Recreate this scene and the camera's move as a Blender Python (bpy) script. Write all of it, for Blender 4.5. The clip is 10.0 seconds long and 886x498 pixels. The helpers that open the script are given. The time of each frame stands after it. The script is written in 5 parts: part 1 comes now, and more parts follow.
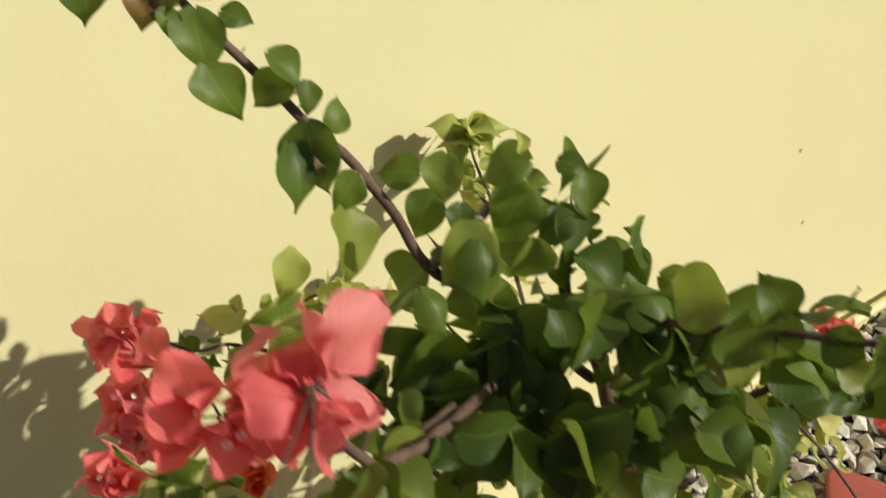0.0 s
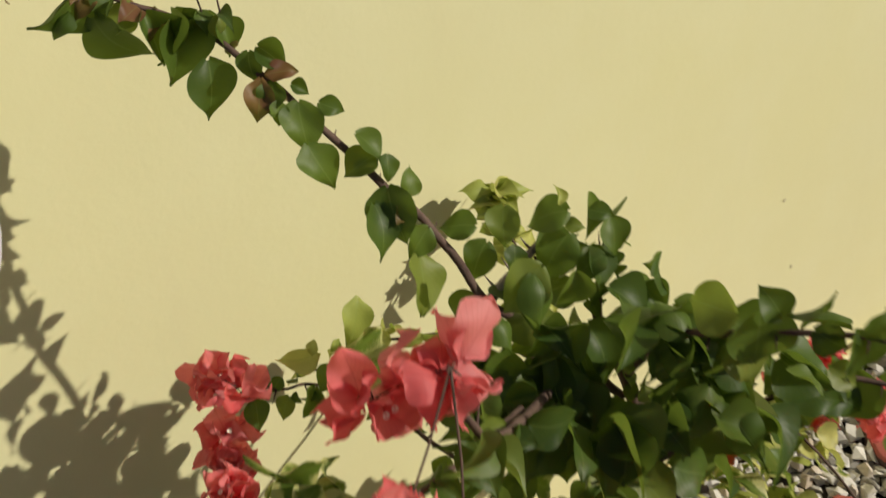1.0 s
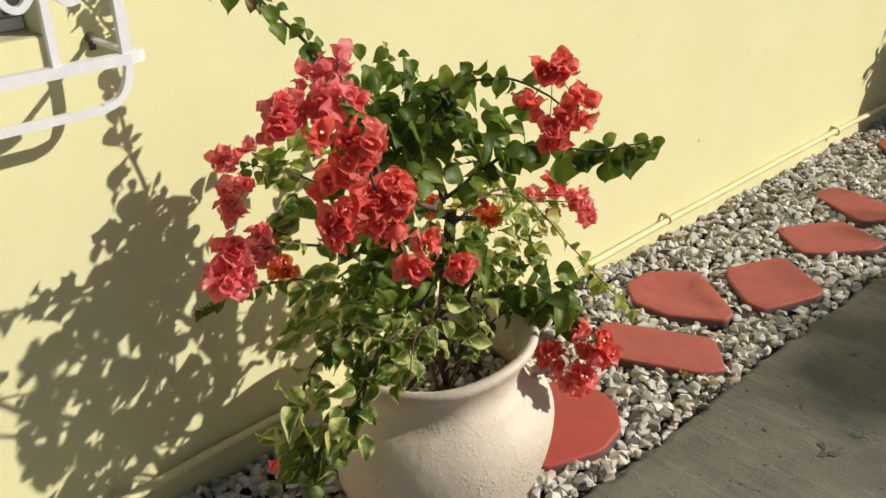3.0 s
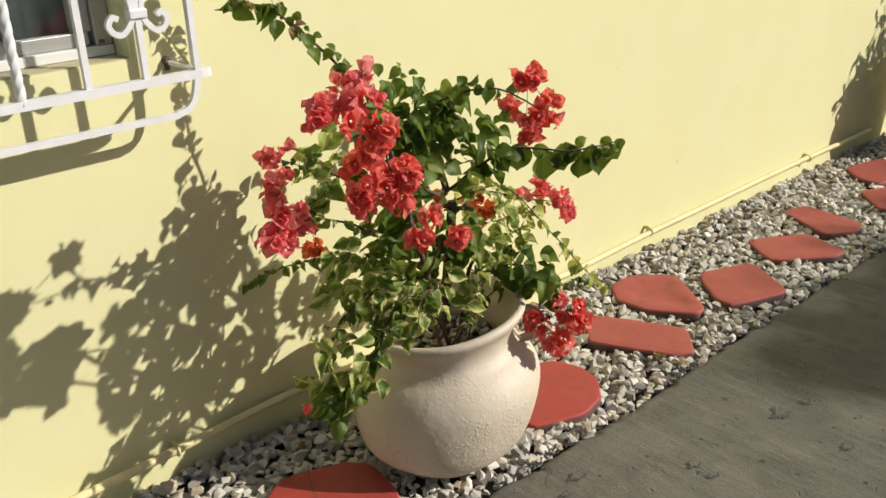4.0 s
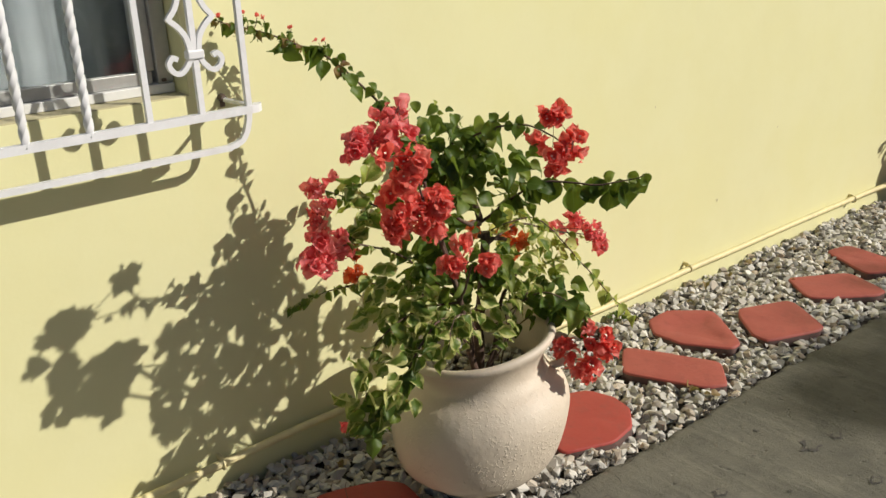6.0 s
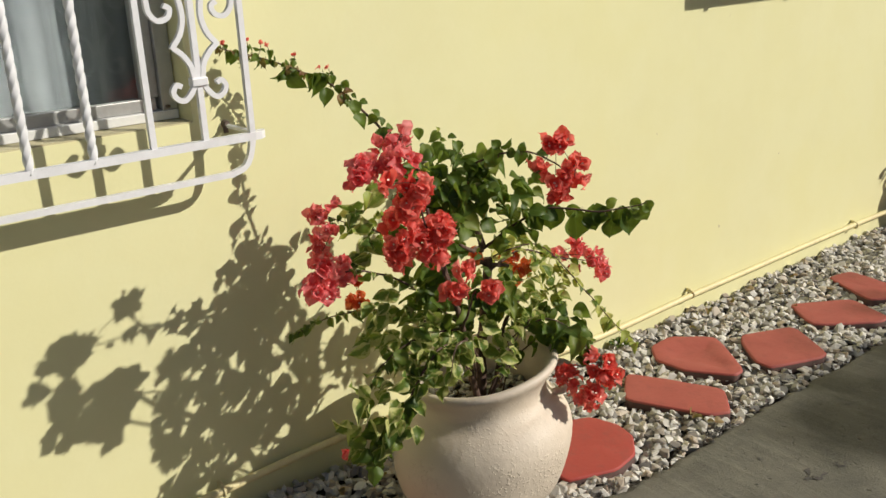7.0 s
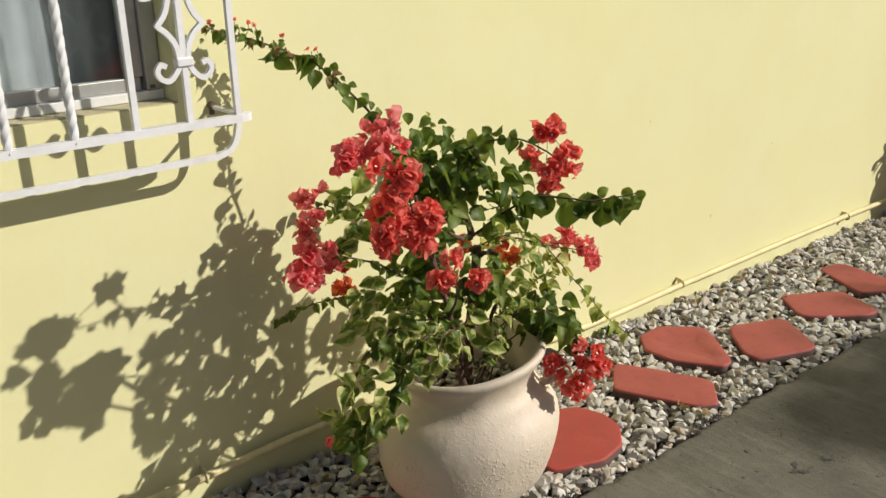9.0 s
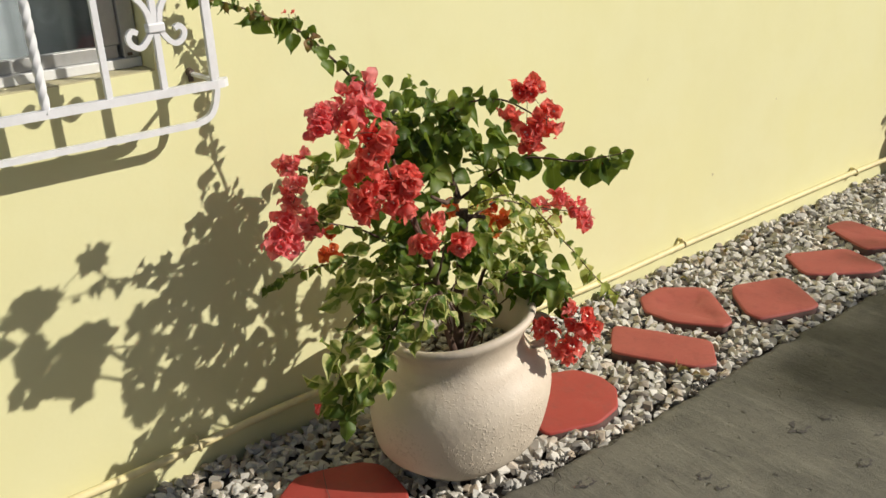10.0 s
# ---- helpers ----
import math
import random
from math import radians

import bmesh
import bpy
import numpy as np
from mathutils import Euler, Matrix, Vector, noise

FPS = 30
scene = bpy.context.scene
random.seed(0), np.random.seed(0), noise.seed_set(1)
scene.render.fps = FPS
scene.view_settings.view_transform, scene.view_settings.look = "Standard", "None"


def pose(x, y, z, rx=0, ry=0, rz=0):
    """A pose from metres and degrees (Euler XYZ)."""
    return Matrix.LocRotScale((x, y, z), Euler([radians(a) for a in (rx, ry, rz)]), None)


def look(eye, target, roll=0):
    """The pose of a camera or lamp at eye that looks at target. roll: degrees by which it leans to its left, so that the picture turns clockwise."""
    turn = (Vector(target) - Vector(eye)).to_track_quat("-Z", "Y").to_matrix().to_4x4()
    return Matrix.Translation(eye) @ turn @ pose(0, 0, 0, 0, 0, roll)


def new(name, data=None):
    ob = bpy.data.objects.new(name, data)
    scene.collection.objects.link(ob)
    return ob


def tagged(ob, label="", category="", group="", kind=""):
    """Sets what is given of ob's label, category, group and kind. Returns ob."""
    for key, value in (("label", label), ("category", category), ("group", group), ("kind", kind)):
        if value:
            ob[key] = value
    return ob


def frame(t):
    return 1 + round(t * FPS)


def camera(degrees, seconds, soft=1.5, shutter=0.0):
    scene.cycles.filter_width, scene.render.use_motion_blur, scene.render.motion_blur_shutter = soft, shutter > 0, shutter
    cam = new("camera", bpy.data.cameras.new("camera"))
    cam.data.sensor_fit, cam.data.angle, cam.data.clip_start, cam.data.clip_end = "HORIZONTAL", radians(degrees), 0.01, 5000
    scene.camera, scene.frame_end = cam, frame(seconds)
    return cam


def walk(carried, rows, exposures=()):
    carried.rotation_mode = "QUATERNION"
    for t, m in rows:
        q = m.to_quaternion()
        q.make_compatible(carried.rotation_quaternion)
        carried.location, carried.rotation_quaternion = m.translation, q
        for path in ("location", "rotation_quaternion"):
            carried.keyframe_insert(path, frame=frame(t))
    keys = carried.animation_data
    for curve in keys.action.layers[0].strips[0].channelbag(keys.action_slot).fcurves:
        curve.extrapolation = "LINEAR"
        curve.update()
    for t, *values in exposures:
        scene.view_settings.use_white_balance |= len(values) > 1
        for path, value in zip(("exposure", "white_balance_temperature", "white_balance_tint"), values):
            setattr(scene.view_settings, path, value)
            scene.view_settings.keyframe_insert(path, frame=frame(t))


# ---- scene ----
cam = camera(51.8, 10.0, shutter=0.25)
PATH = [
    (0, (0.228, 0.196, 1.415), (1.15, 1.533, 0.248), 0.3),
    (0.2, (0.207, 0.245, 1.449), (1.137, 1.561, 0.264), 1.2),
    (0.5, (0.182, 0.255, 1.455), (1.134, 1.638, 0.368), 0.2),
    (0.7, (0.163, 0.229, 1.469), (1.125, 1.629, 0.414), -0.8),
    (1, (0.105, 0.119, 1.476), (1.097, 1.513, 0.44), -1.9),
    (1.2, (0.05, 0.023, 1.455), (1.063, 1.414, 0.436), -2.7),
    (1.5, (-0.008, -0.097, 1.451), (1.041, 1.264, 0.428), -3.3),
    (1.7, (-0.083, -0.168, 1.437), (1.055, 1.152, 0.456), -3.9),
    (2, (-0.21, -0.308, 1.439), (0.991, 0.983, 0.495), -3.3),
    (2.2, (-0.284, -0.375, 1.478), (0.922, 0.907, 0.528), -2.2),
    (2.5, (-0.4, -0.556, 1.481), (0.807, 0.766, 0.589), -2.4),
    (2.7, (-0.44, -0.637, 1.519), (0.764, 0.681, 0.618), -1.6),
    (3.8, (-0.819, -1.022, 1.556), (0.427, 0.318, 0.749), -2.4),
    (4, (-0.831, -1.094, 1.568), (0.4, 0.273, 0.785), -1.9),
    (4.5, (-0.856, -1.216, 1.582), (0.334, 0.209, 0.839), -1.8),
    (5, (-0.868, -1.26, 1.574), (0.283, 0.208, 0.853), -2.5),
    (5.5, (-0.868, -1.24, 1.576), (0.285, 0.228, 0.859), -2.4),
    (7, (-0.869, -1.228, 1.585), (0.302, 0.259, 0.94), -2.3),
    (7.5, (-0.868, -1.222, 1.585), (0.298, 0.266, 0.933), -1.9),
    (8, (-0.871, -1.215, 1.583), (0.281, 0.28, 0.92), -1.7),
    (8.5, (-0.858, -1.219, 1.581), (0.289, 0.274, 0.907), -1.6),
    (9, (-0.84, -1.205, 1.586), (0.337, 0.261, 0.904), -1.2),
    (9.5, (-0.831, -1.237, 1.575), (0.328, 0.234, 0.873), -1.9),
    (10, (-0.755, -1.238, 1.57), (0.371, 0.235, 0.818), -2.8),
]
EXPOSURES = [(0, 0.02, 6780, 10), (0.5, -0.38, 6830, 10), (0.7, -0.50, 6830, 10), (1, -0.31, 6830, 10), (1.5, 0.12, 6560, 10), (2, 0.39, 6430, 10), (2.5, 0.10, 6560, 10), (4, 0.11, 6580, 10), (5.5, 0.0, 6570, 10), (7.5, -0.04, 6570, 10), (10, 0.035, 6570, 10)]
walk(cam, [(t, look(eye, target, roll)) for t, eye, target, roll in PATH], EXPOSURES)

# world, sun, exposure
SUN_WAY = Vector((0.88, -1.0, 0.785)).normalized()
world = bpy.data.worlds.new("sky")
scene.world = world
world.use_nodes = True
sky = world.node_tree.nodes.new("ShaderNodeTexSky")
sky.sky_type, sky.sun_disc = "NISHITA", False
sky.sun_elevation = math.asin(SUN_WAY.z)
sky.sun_rotation = math.atan2(SUN_WAY.x, SUN_WAY.y)
sky.air_density, sky.dust_density, sky.ozone_density = 1.0, 1.6, 1.0
background = world.node_tree.nodes["Background"]
background.inputs["Strength"].default_value = 0.06
world.node_tree.links.new(sky.outputs[0], background.inputs["Color"])
sun_data = bpy.data.lights.new("sun", "SUN")
sun_data.energy, sun_data.angle, sun_data.color = 4.55, radians(0.6), (1.0, 0.95, 0.85)
sun = new("sun", sun_data)
sun.matrix_world = look(SUN_WAY * 20, (0, 0, 0))


# materials
class Nodes:
    """Helpers for building a node material."""

    def __init__(self, name, roughness=0.6, metallic=0.0):
        self.mat = bpy.data.materials.new(name)
        self.mat.use_nodes = True
        self.tree = self.mat.node_tree
        self.bsdf = self.tree.nodes["Principled BSDF"]
        self.bsdf.inputs["Roughness"].default_value = roughness
        self.bsdf.inputs["Metallic"].default_value = metallic
        self.coords = self.tree.nodes.new("ShaderNodeTexCoord")

    def put(self, socket, value):
        if isinstance(value, bpy.types.NodeSocket):
            self.tree.links.new(value, socket)
        elif isinstance(value, tuple) and len(value) == 3 and socket.type == "RGBA":
            socket.default_value = (*value, 1)
        else:
            socket.default_value = value

    def noise(self, scale, detail=4.0, rough=0.6, where="Object", stretch=None):
        n = self.tree.nodes.new("ShaderNodeTexNoise")
        n.inputs["Scale"].default_value, n.inputs["Detail"].default_value, n.inputs["Roughness"].default_value = scale, detail, rough
        source = self.coords.outputs[where]
        if stretch:
            m = self.tree.nodes.new("ShaderNodeMapping")
            m.inputs["Scale"].default_value = stretch
            self.put(m.inputs["Vector"], source)
            source = m.outputs[0]
        self.put(n.inputs["Vector"], source)
        return n.outputs["Fac"]

    def ramp(self, fac, *stops):
        r = self.tree.nodes.new("ShaderNodeValToRGB")
        while len(r.color_ramp.elements) < len(stops):
            r.color_ramp.elements.new(0.5)
        for e, (at, colour) in zip(r.color_ramp.elements, stops):
            e.position = at
            e.color = (*colour, 1) if isinstance(colour, tuple) else (colour, colour, colour, 1)
        self.put(r.inputs[0], fac)
        return r.outputs[0]

    def mix(self, fac, a, b, how="MIX"):
        m = self.tree.nodes.new("ShaderNodeMix")
        m.data_type, m.blend_type = "RGBA", how
        self.put(m.inputs[0], fac)
        self.put(m.inputs[6], a)
        self.put(m.inputs[7], b)
        return m.outputs[2]

    def maths(self, how, a, b=0.0, c=None):
        m = self.tree.nodes.new("ShaderNodeMath")
        m.operation = how
        self.put(m.inputs[0], a)
        self.put(m.inputs[1], b)
        if c is not None:
            self.put(m.inputs[2], c)
        return m.outputs[0]

    def vary(self):
        """A number for each piece: by object and by loose island."""
        a = self.tree.nodes.new("ShaderNodeObjectInfo").outputs["Random"]
        b = self.tree.nodes.new("ShaderNodeNewGeometry").outputs["Random Per Island"]
        return self.maths("FRACT", self.maths("ADD", a, b))

    def uv(self):
        s = self.tree.nodes.new("ShaderNodeSeparateXYZ")
        self.put(s.inputs[0], self.coords.outputs["UV"])
        return s.outputs[0], s.outputs[1]

    def colour(self, value):
        self.put(self.bsdf.inputs["Base Color"], value)
        return self

    def bump(self, height, strength, distance):
        b = self.tree.nodes.new("ShaderNodeBump")
        b.inputs["Strength"].default_value, b.inputs["Distance"].default_value = strength, distance
        self.put(b.inputs["Height"], height)
        self.put(self.bsdf.inputs["Normal"], b.outputs[0])
        return self

    def thin(self, colour, share):
        """Lets a share of the light through, as a leaf does."""
        t = self.tree.nodes.new("ShaderNodeBsdfTranslucent")
        self.put(t.inputs["Color"], colour)
        m = self.tree.nodes.new("ShaderNodeMixShader")
        m.inputs[0].default_value = share
        self.put(m.inputs[1], self.bsdf.outputs[0])
        self.put(m.inputs[2], t.outputs[0])
        self.put(self.tree.nodes["Material Output"].inputs["Surface"], m.outputs[0])
        return self


def make_wall_paint():
    n = Nodes("yellow_stucco", 0.75)
    big = n.noise(1.3, 3)
    fine = n.noise(70, 5, 0.65)
    c = n.mix(n.ramp(big, (0.3, 0.0), (0.75, 1.0)), (0.695, 0.665, 0.36), (0.675, 0.645, 0.375))
    streak = n.noise(3.0, 4, 0.7, stretch=(2.2, 1.0, 0.35))
    c = n.mix(n.ramp(streak, (0.58, 0.0), (0.85, 0.25)), c, (0.61, 0.56, 0.35))
    c = n.mix(n.ramp(n.noise(4.5, 5, 0.6), (0.40, 0.0), (0.62, 0.35)), c, (0.72, 0.70, 0.43))
    spots = n.noise(14, 2, 0.5)
    c = n.mix(n.ramp(spots, (0.74, 0.0), (0.80, 0.30)), c, (0.48, 0.42, 0.27))
    n.colour(c).bump(n.maths("ADD", fine, n.maths("MULTIPLY", n.noise(5, 3), 2.0)), 0.10, 0.004)
    return n.mat


def make_plain(name, colour, dark, roughness, scale=30.0, bump=0.2, metallic=0.0, depth=0.003):
    n = Nodes(name, roughness, metallic)
    a = n.noise(scale, 5, 0.65)
    b = n.noise(scale * 0.12, 3)
    c = n.mix(n.ramp(a, (0.35, 0.0), (0.75, 1.0)), colour, tuple(0.5 * (p + q) for p, q in zip(colour, dark)))
    c = n.mix(n.ramp(b, (0.45, 0.0), (0.8, 0.8)), c, dark)
    n.colour(c).bump(a, bump, depth)
    return n.mat


def make_concrete():
    n = Nodes("grey_concrete", 0.85)
    big = n.noise(1.6, 5, 0.6)
    blotch = n.noise(7, 6, 0.7)
    trowel = n.noise(7, 6, 0.72, stretch=(3.4, 0.5, 1.0))
    fine = n.noise(110, 5, 0.75)
    c = n.mix(n.ramp(big, (0.3, 0.0), (0.7, 1.0)), (0.118, 0.110, 0.086), (0.165, 0.155, 0.122))
    c = n.mix(n.ramp(blotch, (0.42, 0.0), (0.70, 0.75)), c, (0.070, 0.068, 0.054))
    c = n.mix(n.ramp(trowel, (0.50, 0.0), (0.72, 0.55)), c, (0.215, 0.203, 0.162))
    c = n.mix(n.ramp(fine, (0.56, 0.0), (0.75, 0.55)), c, (0.065, 0.062, 0.05))
    pits = n.noise(30, 3, 0.5)
    c = n.mix(n.ramp(pits, (0.69, 0.0), (0.74, 0.8)), c, (0.06, 0.056, 0.046))
    h = n.maths("ADD", n.maths("MULTIPLY", trowel, 2.0), n.maths("ADD", fine, n.maths("MULTIPLY", n.ramp(pits, (0.66, 0.0), (0.74, 1.0)), -2.0)))
    n.colour(c).bump(h, 0.6, 0.005)
    return n.mat


def make_gravel():
    n = Nodes("pale_gravel", 0.8)
    v = n.vary()
    c = n.ramp(v, (0.0, (0.26, 0.24, 0.21)), (0.22, (0.62, 0.59, 0.525)), (0.45, (0.42, 0.405, 0.37)), (0.70, (0.75, 0.725, 0.665)), (0.86, (0.44, 0.355, 0.26)), (1.0, (0.18, 0.17, 0.157)))
    c = n.mix(n.ramp(n.noise(60, 5, 0.7), (0.45, 0.0), (0.75, 0.45)), c, (0.27, 0.245, 0.20))
    n.colour(c).bump(n.noise(120, 4), 0.3, 0.002)
    return n.mat


def make_flag(name, deep):
    n = Nodes(name, 0.62)
    c = n.mix(n.ramp(n.noise(5, 4), (0.3, 0.0), (0.75, 1.0)), (0.31, 0.062 * deep, 0.049 * deep), (0.37, 0.082 * deep, 0.063 * deep))
    c = n.mix(n.ramp(n.noise(26, 5, 0.7), (0.50, 0.0), (0.74, 0.75)), c, (0.235, 0.048, 0.040))
    c = n.mix(n.ramp(n.noise(9, 5, 0.75), (0.66, 0.0), (0.76, 0.4)), c, (0.43, 0.17, 0.13))
    n.colour(c).bump(n.maths("ADD", n.noise(45, 5, 0.7), n.noise(8, 3)), 0.25, 0.004)
    return n.mat


def make_pot_paint():
    n = Nodes("cream_painted_clay", 0.58)
    c = n.mix(n.ramp(n.noise(4, 4), (0.3, 0.0), (0.8, 1.0)), (0.635, 0.55, 0.445), (0.56, 0.475, 0.38))
    c = n.mix(n.ramp(n.noise(30, 5, 0.7), (0.6, 0.0), (0.85, 0.5)), c, (0.50, 0.40, 0.32))
    blisters = n.ramp(n.noise(115, 2, 0.4), (0.56, 0.0), (0.66, 1.0))
    patch = n.ramp(n.noise(6, 3), (0.42, 0.0), (0.56, 1.0))
    where = n.tree.nodes.new("ShaderNodeSeparateXYZ")
    n.put(where.inputs[0], n.coords.outputs["Object"])
    patch = n.maths("MULTIPLY", patch, n.ramp(where.outputs[2], (0.20, 1.0), (0.27, 0.15)))
    h = n.maths("ADD", n.maths("MULTIPLY", blisters, patch), n.maths("ADD", n.maths("MULTIPLY", n.noise(22, 4), 0.9), n.maths("MULTIPLY", n.noise(7, 3), 2.0)))
    n.colour(c).bump(h, 0.6, 0.0042)
    return n.mat


def make_leaf(name, kind):
    n = Nodes(name, 0.48)
    v = n.vary()
    u, w = n.uv()
    rib = n.maths("ABSOLUTE", n.maths("SUBTRACT", u, 0.5))
    if kind == "green":
        c = n.ramp(v, (0.0, (0.031, 0.068, 0.012)), (0.45, (0.062, 0.114, 0.018)), (0.8, (0.112, 0.174, 0.027)), (1.0, (0.20, 0.24, 0.045)))
    elif kind == "light":
        c = n.ramp(v, (0.0, (0.29, 0.35, 0.075)), (0.5, (0.48, 0.50, 0.13)), (1.0, (0.66, 0.62, 0.22)))
    elif kind == "red":
        c = n.ramp(v, (0.0, (0.16, 0.055, 0.030)), (0.6, (0.22, 0.10, 0.045)), (1.0, (0.18, 0.15, 0.045)))
    elif kind == "dry":
        c = n.ramp(v, (0.0, (0.20, 0.11, 0.055)), (1.0, (0.34, 0.22, 0.12)))
    else:
        c = n.ramp(v, (0.0, (0.055, 0.110, 0.018)), (0.6, (0.105, 0.175, 0.028)), (1.0, (0.21, 0.275, 0.050)))
        edge = n.maths("ADD", n.maths("MULTIPLY", rib, 2.2), n.maths("MULTIPLY", n.noise(38, 3, 0.7), 2.5))
        width = n.maths("ADD", edge, n.maths("MULTIPLY", v, 0.5))
        c = n.mix(n.ramp(n.maths("MULTIPLY", width, 0.4), (0.81, 0.0), (0.94, 0.9)), c, (0.62, 0.60, 0.24))
    c = n.mix(n.ramp(rib, (0.0, 0.35), (0.03, 0.0)), c, (0.24, 0.33, 0.10))
    c = n.mix(n.ramp(n.noise(45, 4, 0.65), (0.48, 0.0), (0.75, 0.40)), c, (0.12, 0.105, 0.028))
    n.bsdf.inputs["Specular IOR Level"].default_value = 0.34
    n.colour(c)
    veins = n.tree.nodes.new("ShaderNodeTexWave")
    veins.inputs["Scale"].default_value, veins.inputs["Distortion"].default_value = 2.6, 1.5
    slant = n.maths("SUBTRACT", w, n.maths("MULTIPLY", rib, 0.9))
    pair = n.tree.nodes.new("ShaderNodeCombineXYZ")
    n.put(pair.inputs[0], slant)
    n.put(veins.inputs["Vector"], pair.outputs[0])
    n.bump(n.maths("ADD", veins.outputs["Fac"], n.noise(60, 3)), 0.05, 0.002)
    n.thin(n.mix(0.5, c, (0.30, 0.42, 0.05)), 0.40)
    return n.mat


def make_bract(name, tones, glow):
    n = Nodes(name, 0.55)
    v = n.vary()
    u, w = n.uv()
    rib = n.maths("ABSOLUTE", n.maths("SUBTRACT", u, 0.5))
    c = n.ramp(v, *((k / (len(tones) - 1), t) for k, t in enumerate(tones)))
    c = n.mix(n.ramp(n.noise(40, 4, 0.6), (0.45, 0.0), (0.8, 0.4)), c, glow)
    c = n.mix(n.ramp(w, (0.0, 0.3), (0.25, 0.0)), c, tuple(0.6 * k for k in tones[0]))
    c = n.mix(n.ramp(rib, (0.0, 0.35), (0.025, 0.0)), c, (0.50, 0.04, 0.05))
    veins = n.tree.nodes.new("ShaderNodeTexWave")
    veins.inputs["Scale"].default_value, veins.inputs["Distortion"].default_value, veins.inputs["Detail"].default_value = 2.2, 2.5, 3.0
    pair = n.tree.nodes.new("ShaderNodeCombineXYZ")
    n.put(pair.inputs[0], n.maths("SUBTRACT", w, n.maths("MULTIPLY", rib, 1.3)))
    n.put(veins.inputs["Vector"], pair.outputs[0])
    c = n.mix(n.ramp(veins.outputs["Fac"], (0.0, 0.14), (0.22, 0.0)), c, tuple(0.6 * k for k in tones[0]))
    n.colour(c).bump(n.maths("ADD", n.noise(55, 4), n.maths("MULTIPLY", veins.outputs["Fac"], 0.4)), 0.15, 0.003)
    n.thin(n.mix(0.4, c, glow), 0.56)
    return n.mat


def make_bark():
    n = Nodes("brown_bark", 0.85)
    a = n.noise(60, 5, 0.7, stretch=(1, 1, 0.25))
    c = n.mix(n.ramp(a, (0.35, 0.0), (0.7, 1.0)), (0.060, 0.031, 0.022), (0.145, 0.092, 0.068))
    c = n.mix(n.ramp(n.noise(18, 3), (0.64, 0.0), (0.76, 0.40)), c, (0.26, 0.20, 0.16))
    n.colour(c).bump(a, 0.5, 0.003)
    return n.mat


def make_curtain():
    n = Nodes("grey_white_curtain", 0.9)
    c = n.mix(n.ramp(n.noise(7, 4, 0.6), (0.4, 0.0), (0.7, 1.0)), (0.225, 0.24, 0.255), (0.175, 0.19, 0.205))
    n.colour(c).bump(n.noise(300, 2), 0.15, 0.001)
    return n.mat


def make_glass():
    n = Nodes("window_glass", 0.02)
    n.bsdf.inputs["Base Color"].default_value = (0.9, 0.95, 0.95, 1)
    n.bsdf.inputs["Transmission Weight"].default_value = 1.0
    n.bsdf.inputs["IOR"].default_value = 1.45
    return n.mat


WALL = make_wall_paint()
CONCRETE = make_concrete()
GRAVEL = make_gravel()
FLAG = make_flag("red_painted_stone", 1.0)
FLAG_RED = make_flag("fresh_red_painted_stone", 0.62)
POT = make_pot_paint()
GREEN, LIGHT, VARIEGATED = make_leaf("green_leaf", "green"), make_leaf("yellow_green_leaf", "light"), make_leaf("cream_edged_leaf", "edged")
RED_LEAF, DRY = make_leaf("red_young_leaf", "red"), make_leaf("dry_leaf", "dry")
BRACT = make_bract("coral_bract", ((0.81, 0.12, 0.10), (0.86, 0.18, 0.15), (0.89, 0.24, 0.205), (0.92, 0.32, 0.28)), (0.90, 0.20, 0.13))
PINK = make_bract("pink_bract", ((0.84, 0.155, 0.16), (0.87, 0.22, 0.225), (0.89, 0.29, 0.295), (0.91, 0.36, 0.355)), (0.90, 0.22, 0.215))
ORANGE = make_bract("orange_bract", ((0.80, 0.17, 0.075), (0.85, 0.23, 0.10), (0.88, 0.29, 0.14)), (0.92, 0.26, 0.08))
BARK = make_bark()
PALE_BARK = make_plain("grey_scarred_bark", (0.30, 0.255, 0.215), (0.085, 0.055, 0.042), 0.85, 110, 0.6)
SIDE = make_plain("dark_brown_stone", (0.13, 0.075, 0.065), (0.08, 0.05, 0.045), 0.9, 50, 0.6)
WET = make_plain("dark_crack", (0.035, 0.032, 0.027), (0.05, 0.046, 0.038), 0.95, 80)
CURTAIN = make_curtain()
GLASS = make_glass()
SILL = make_plain("dirty_yellow_paint", (0.55, 0.50, 0.31), (0.33, 0.29, 0.18), 0.8, 12)
PIPE = make_plain("cream_painted_pipe", (0.76, 0.67, 0.36), (0.55, 0.47, 0.27), 0.5, 40)
IRON = make_plain("white_painted_iron", (0.73, 0.735, 0.76), (0.60, 0.60, 0.61), 0.38, 55, 0.15)
FRAME = make_plain("grey_aluminium", (0.50, 0.50, 0.49), (0.40, 0.40, 0.39), 0.4, 60, 0.08, 0.6)
FRAME_LIGHT = make_plain("white_aluminium", (0.70, 0.70, 0.69), (0.58, 0.58, 0.57), 0.4, 60, 0.08)
SOIL = make_plain("brown_soil", (0.12, 0.085, 0.055), (0.06, 0.042, 0.03), 0.95, 60, 0.8, depth=0.01)
BED = make_plain("sandy_dirt", (0.09, 0.075, 0.06), (0.055, 0.046, 0.037), 0.95, 40, 0.8, depth=0.01)
STAR = make_plain("cream_blossom", (0.92, 0.88, 0.72), (0.82, 0.74, 0.50), 0.6, 80, 0.05)
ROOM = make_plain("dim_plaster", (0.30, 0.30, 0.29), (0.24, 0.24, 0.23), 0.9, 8)
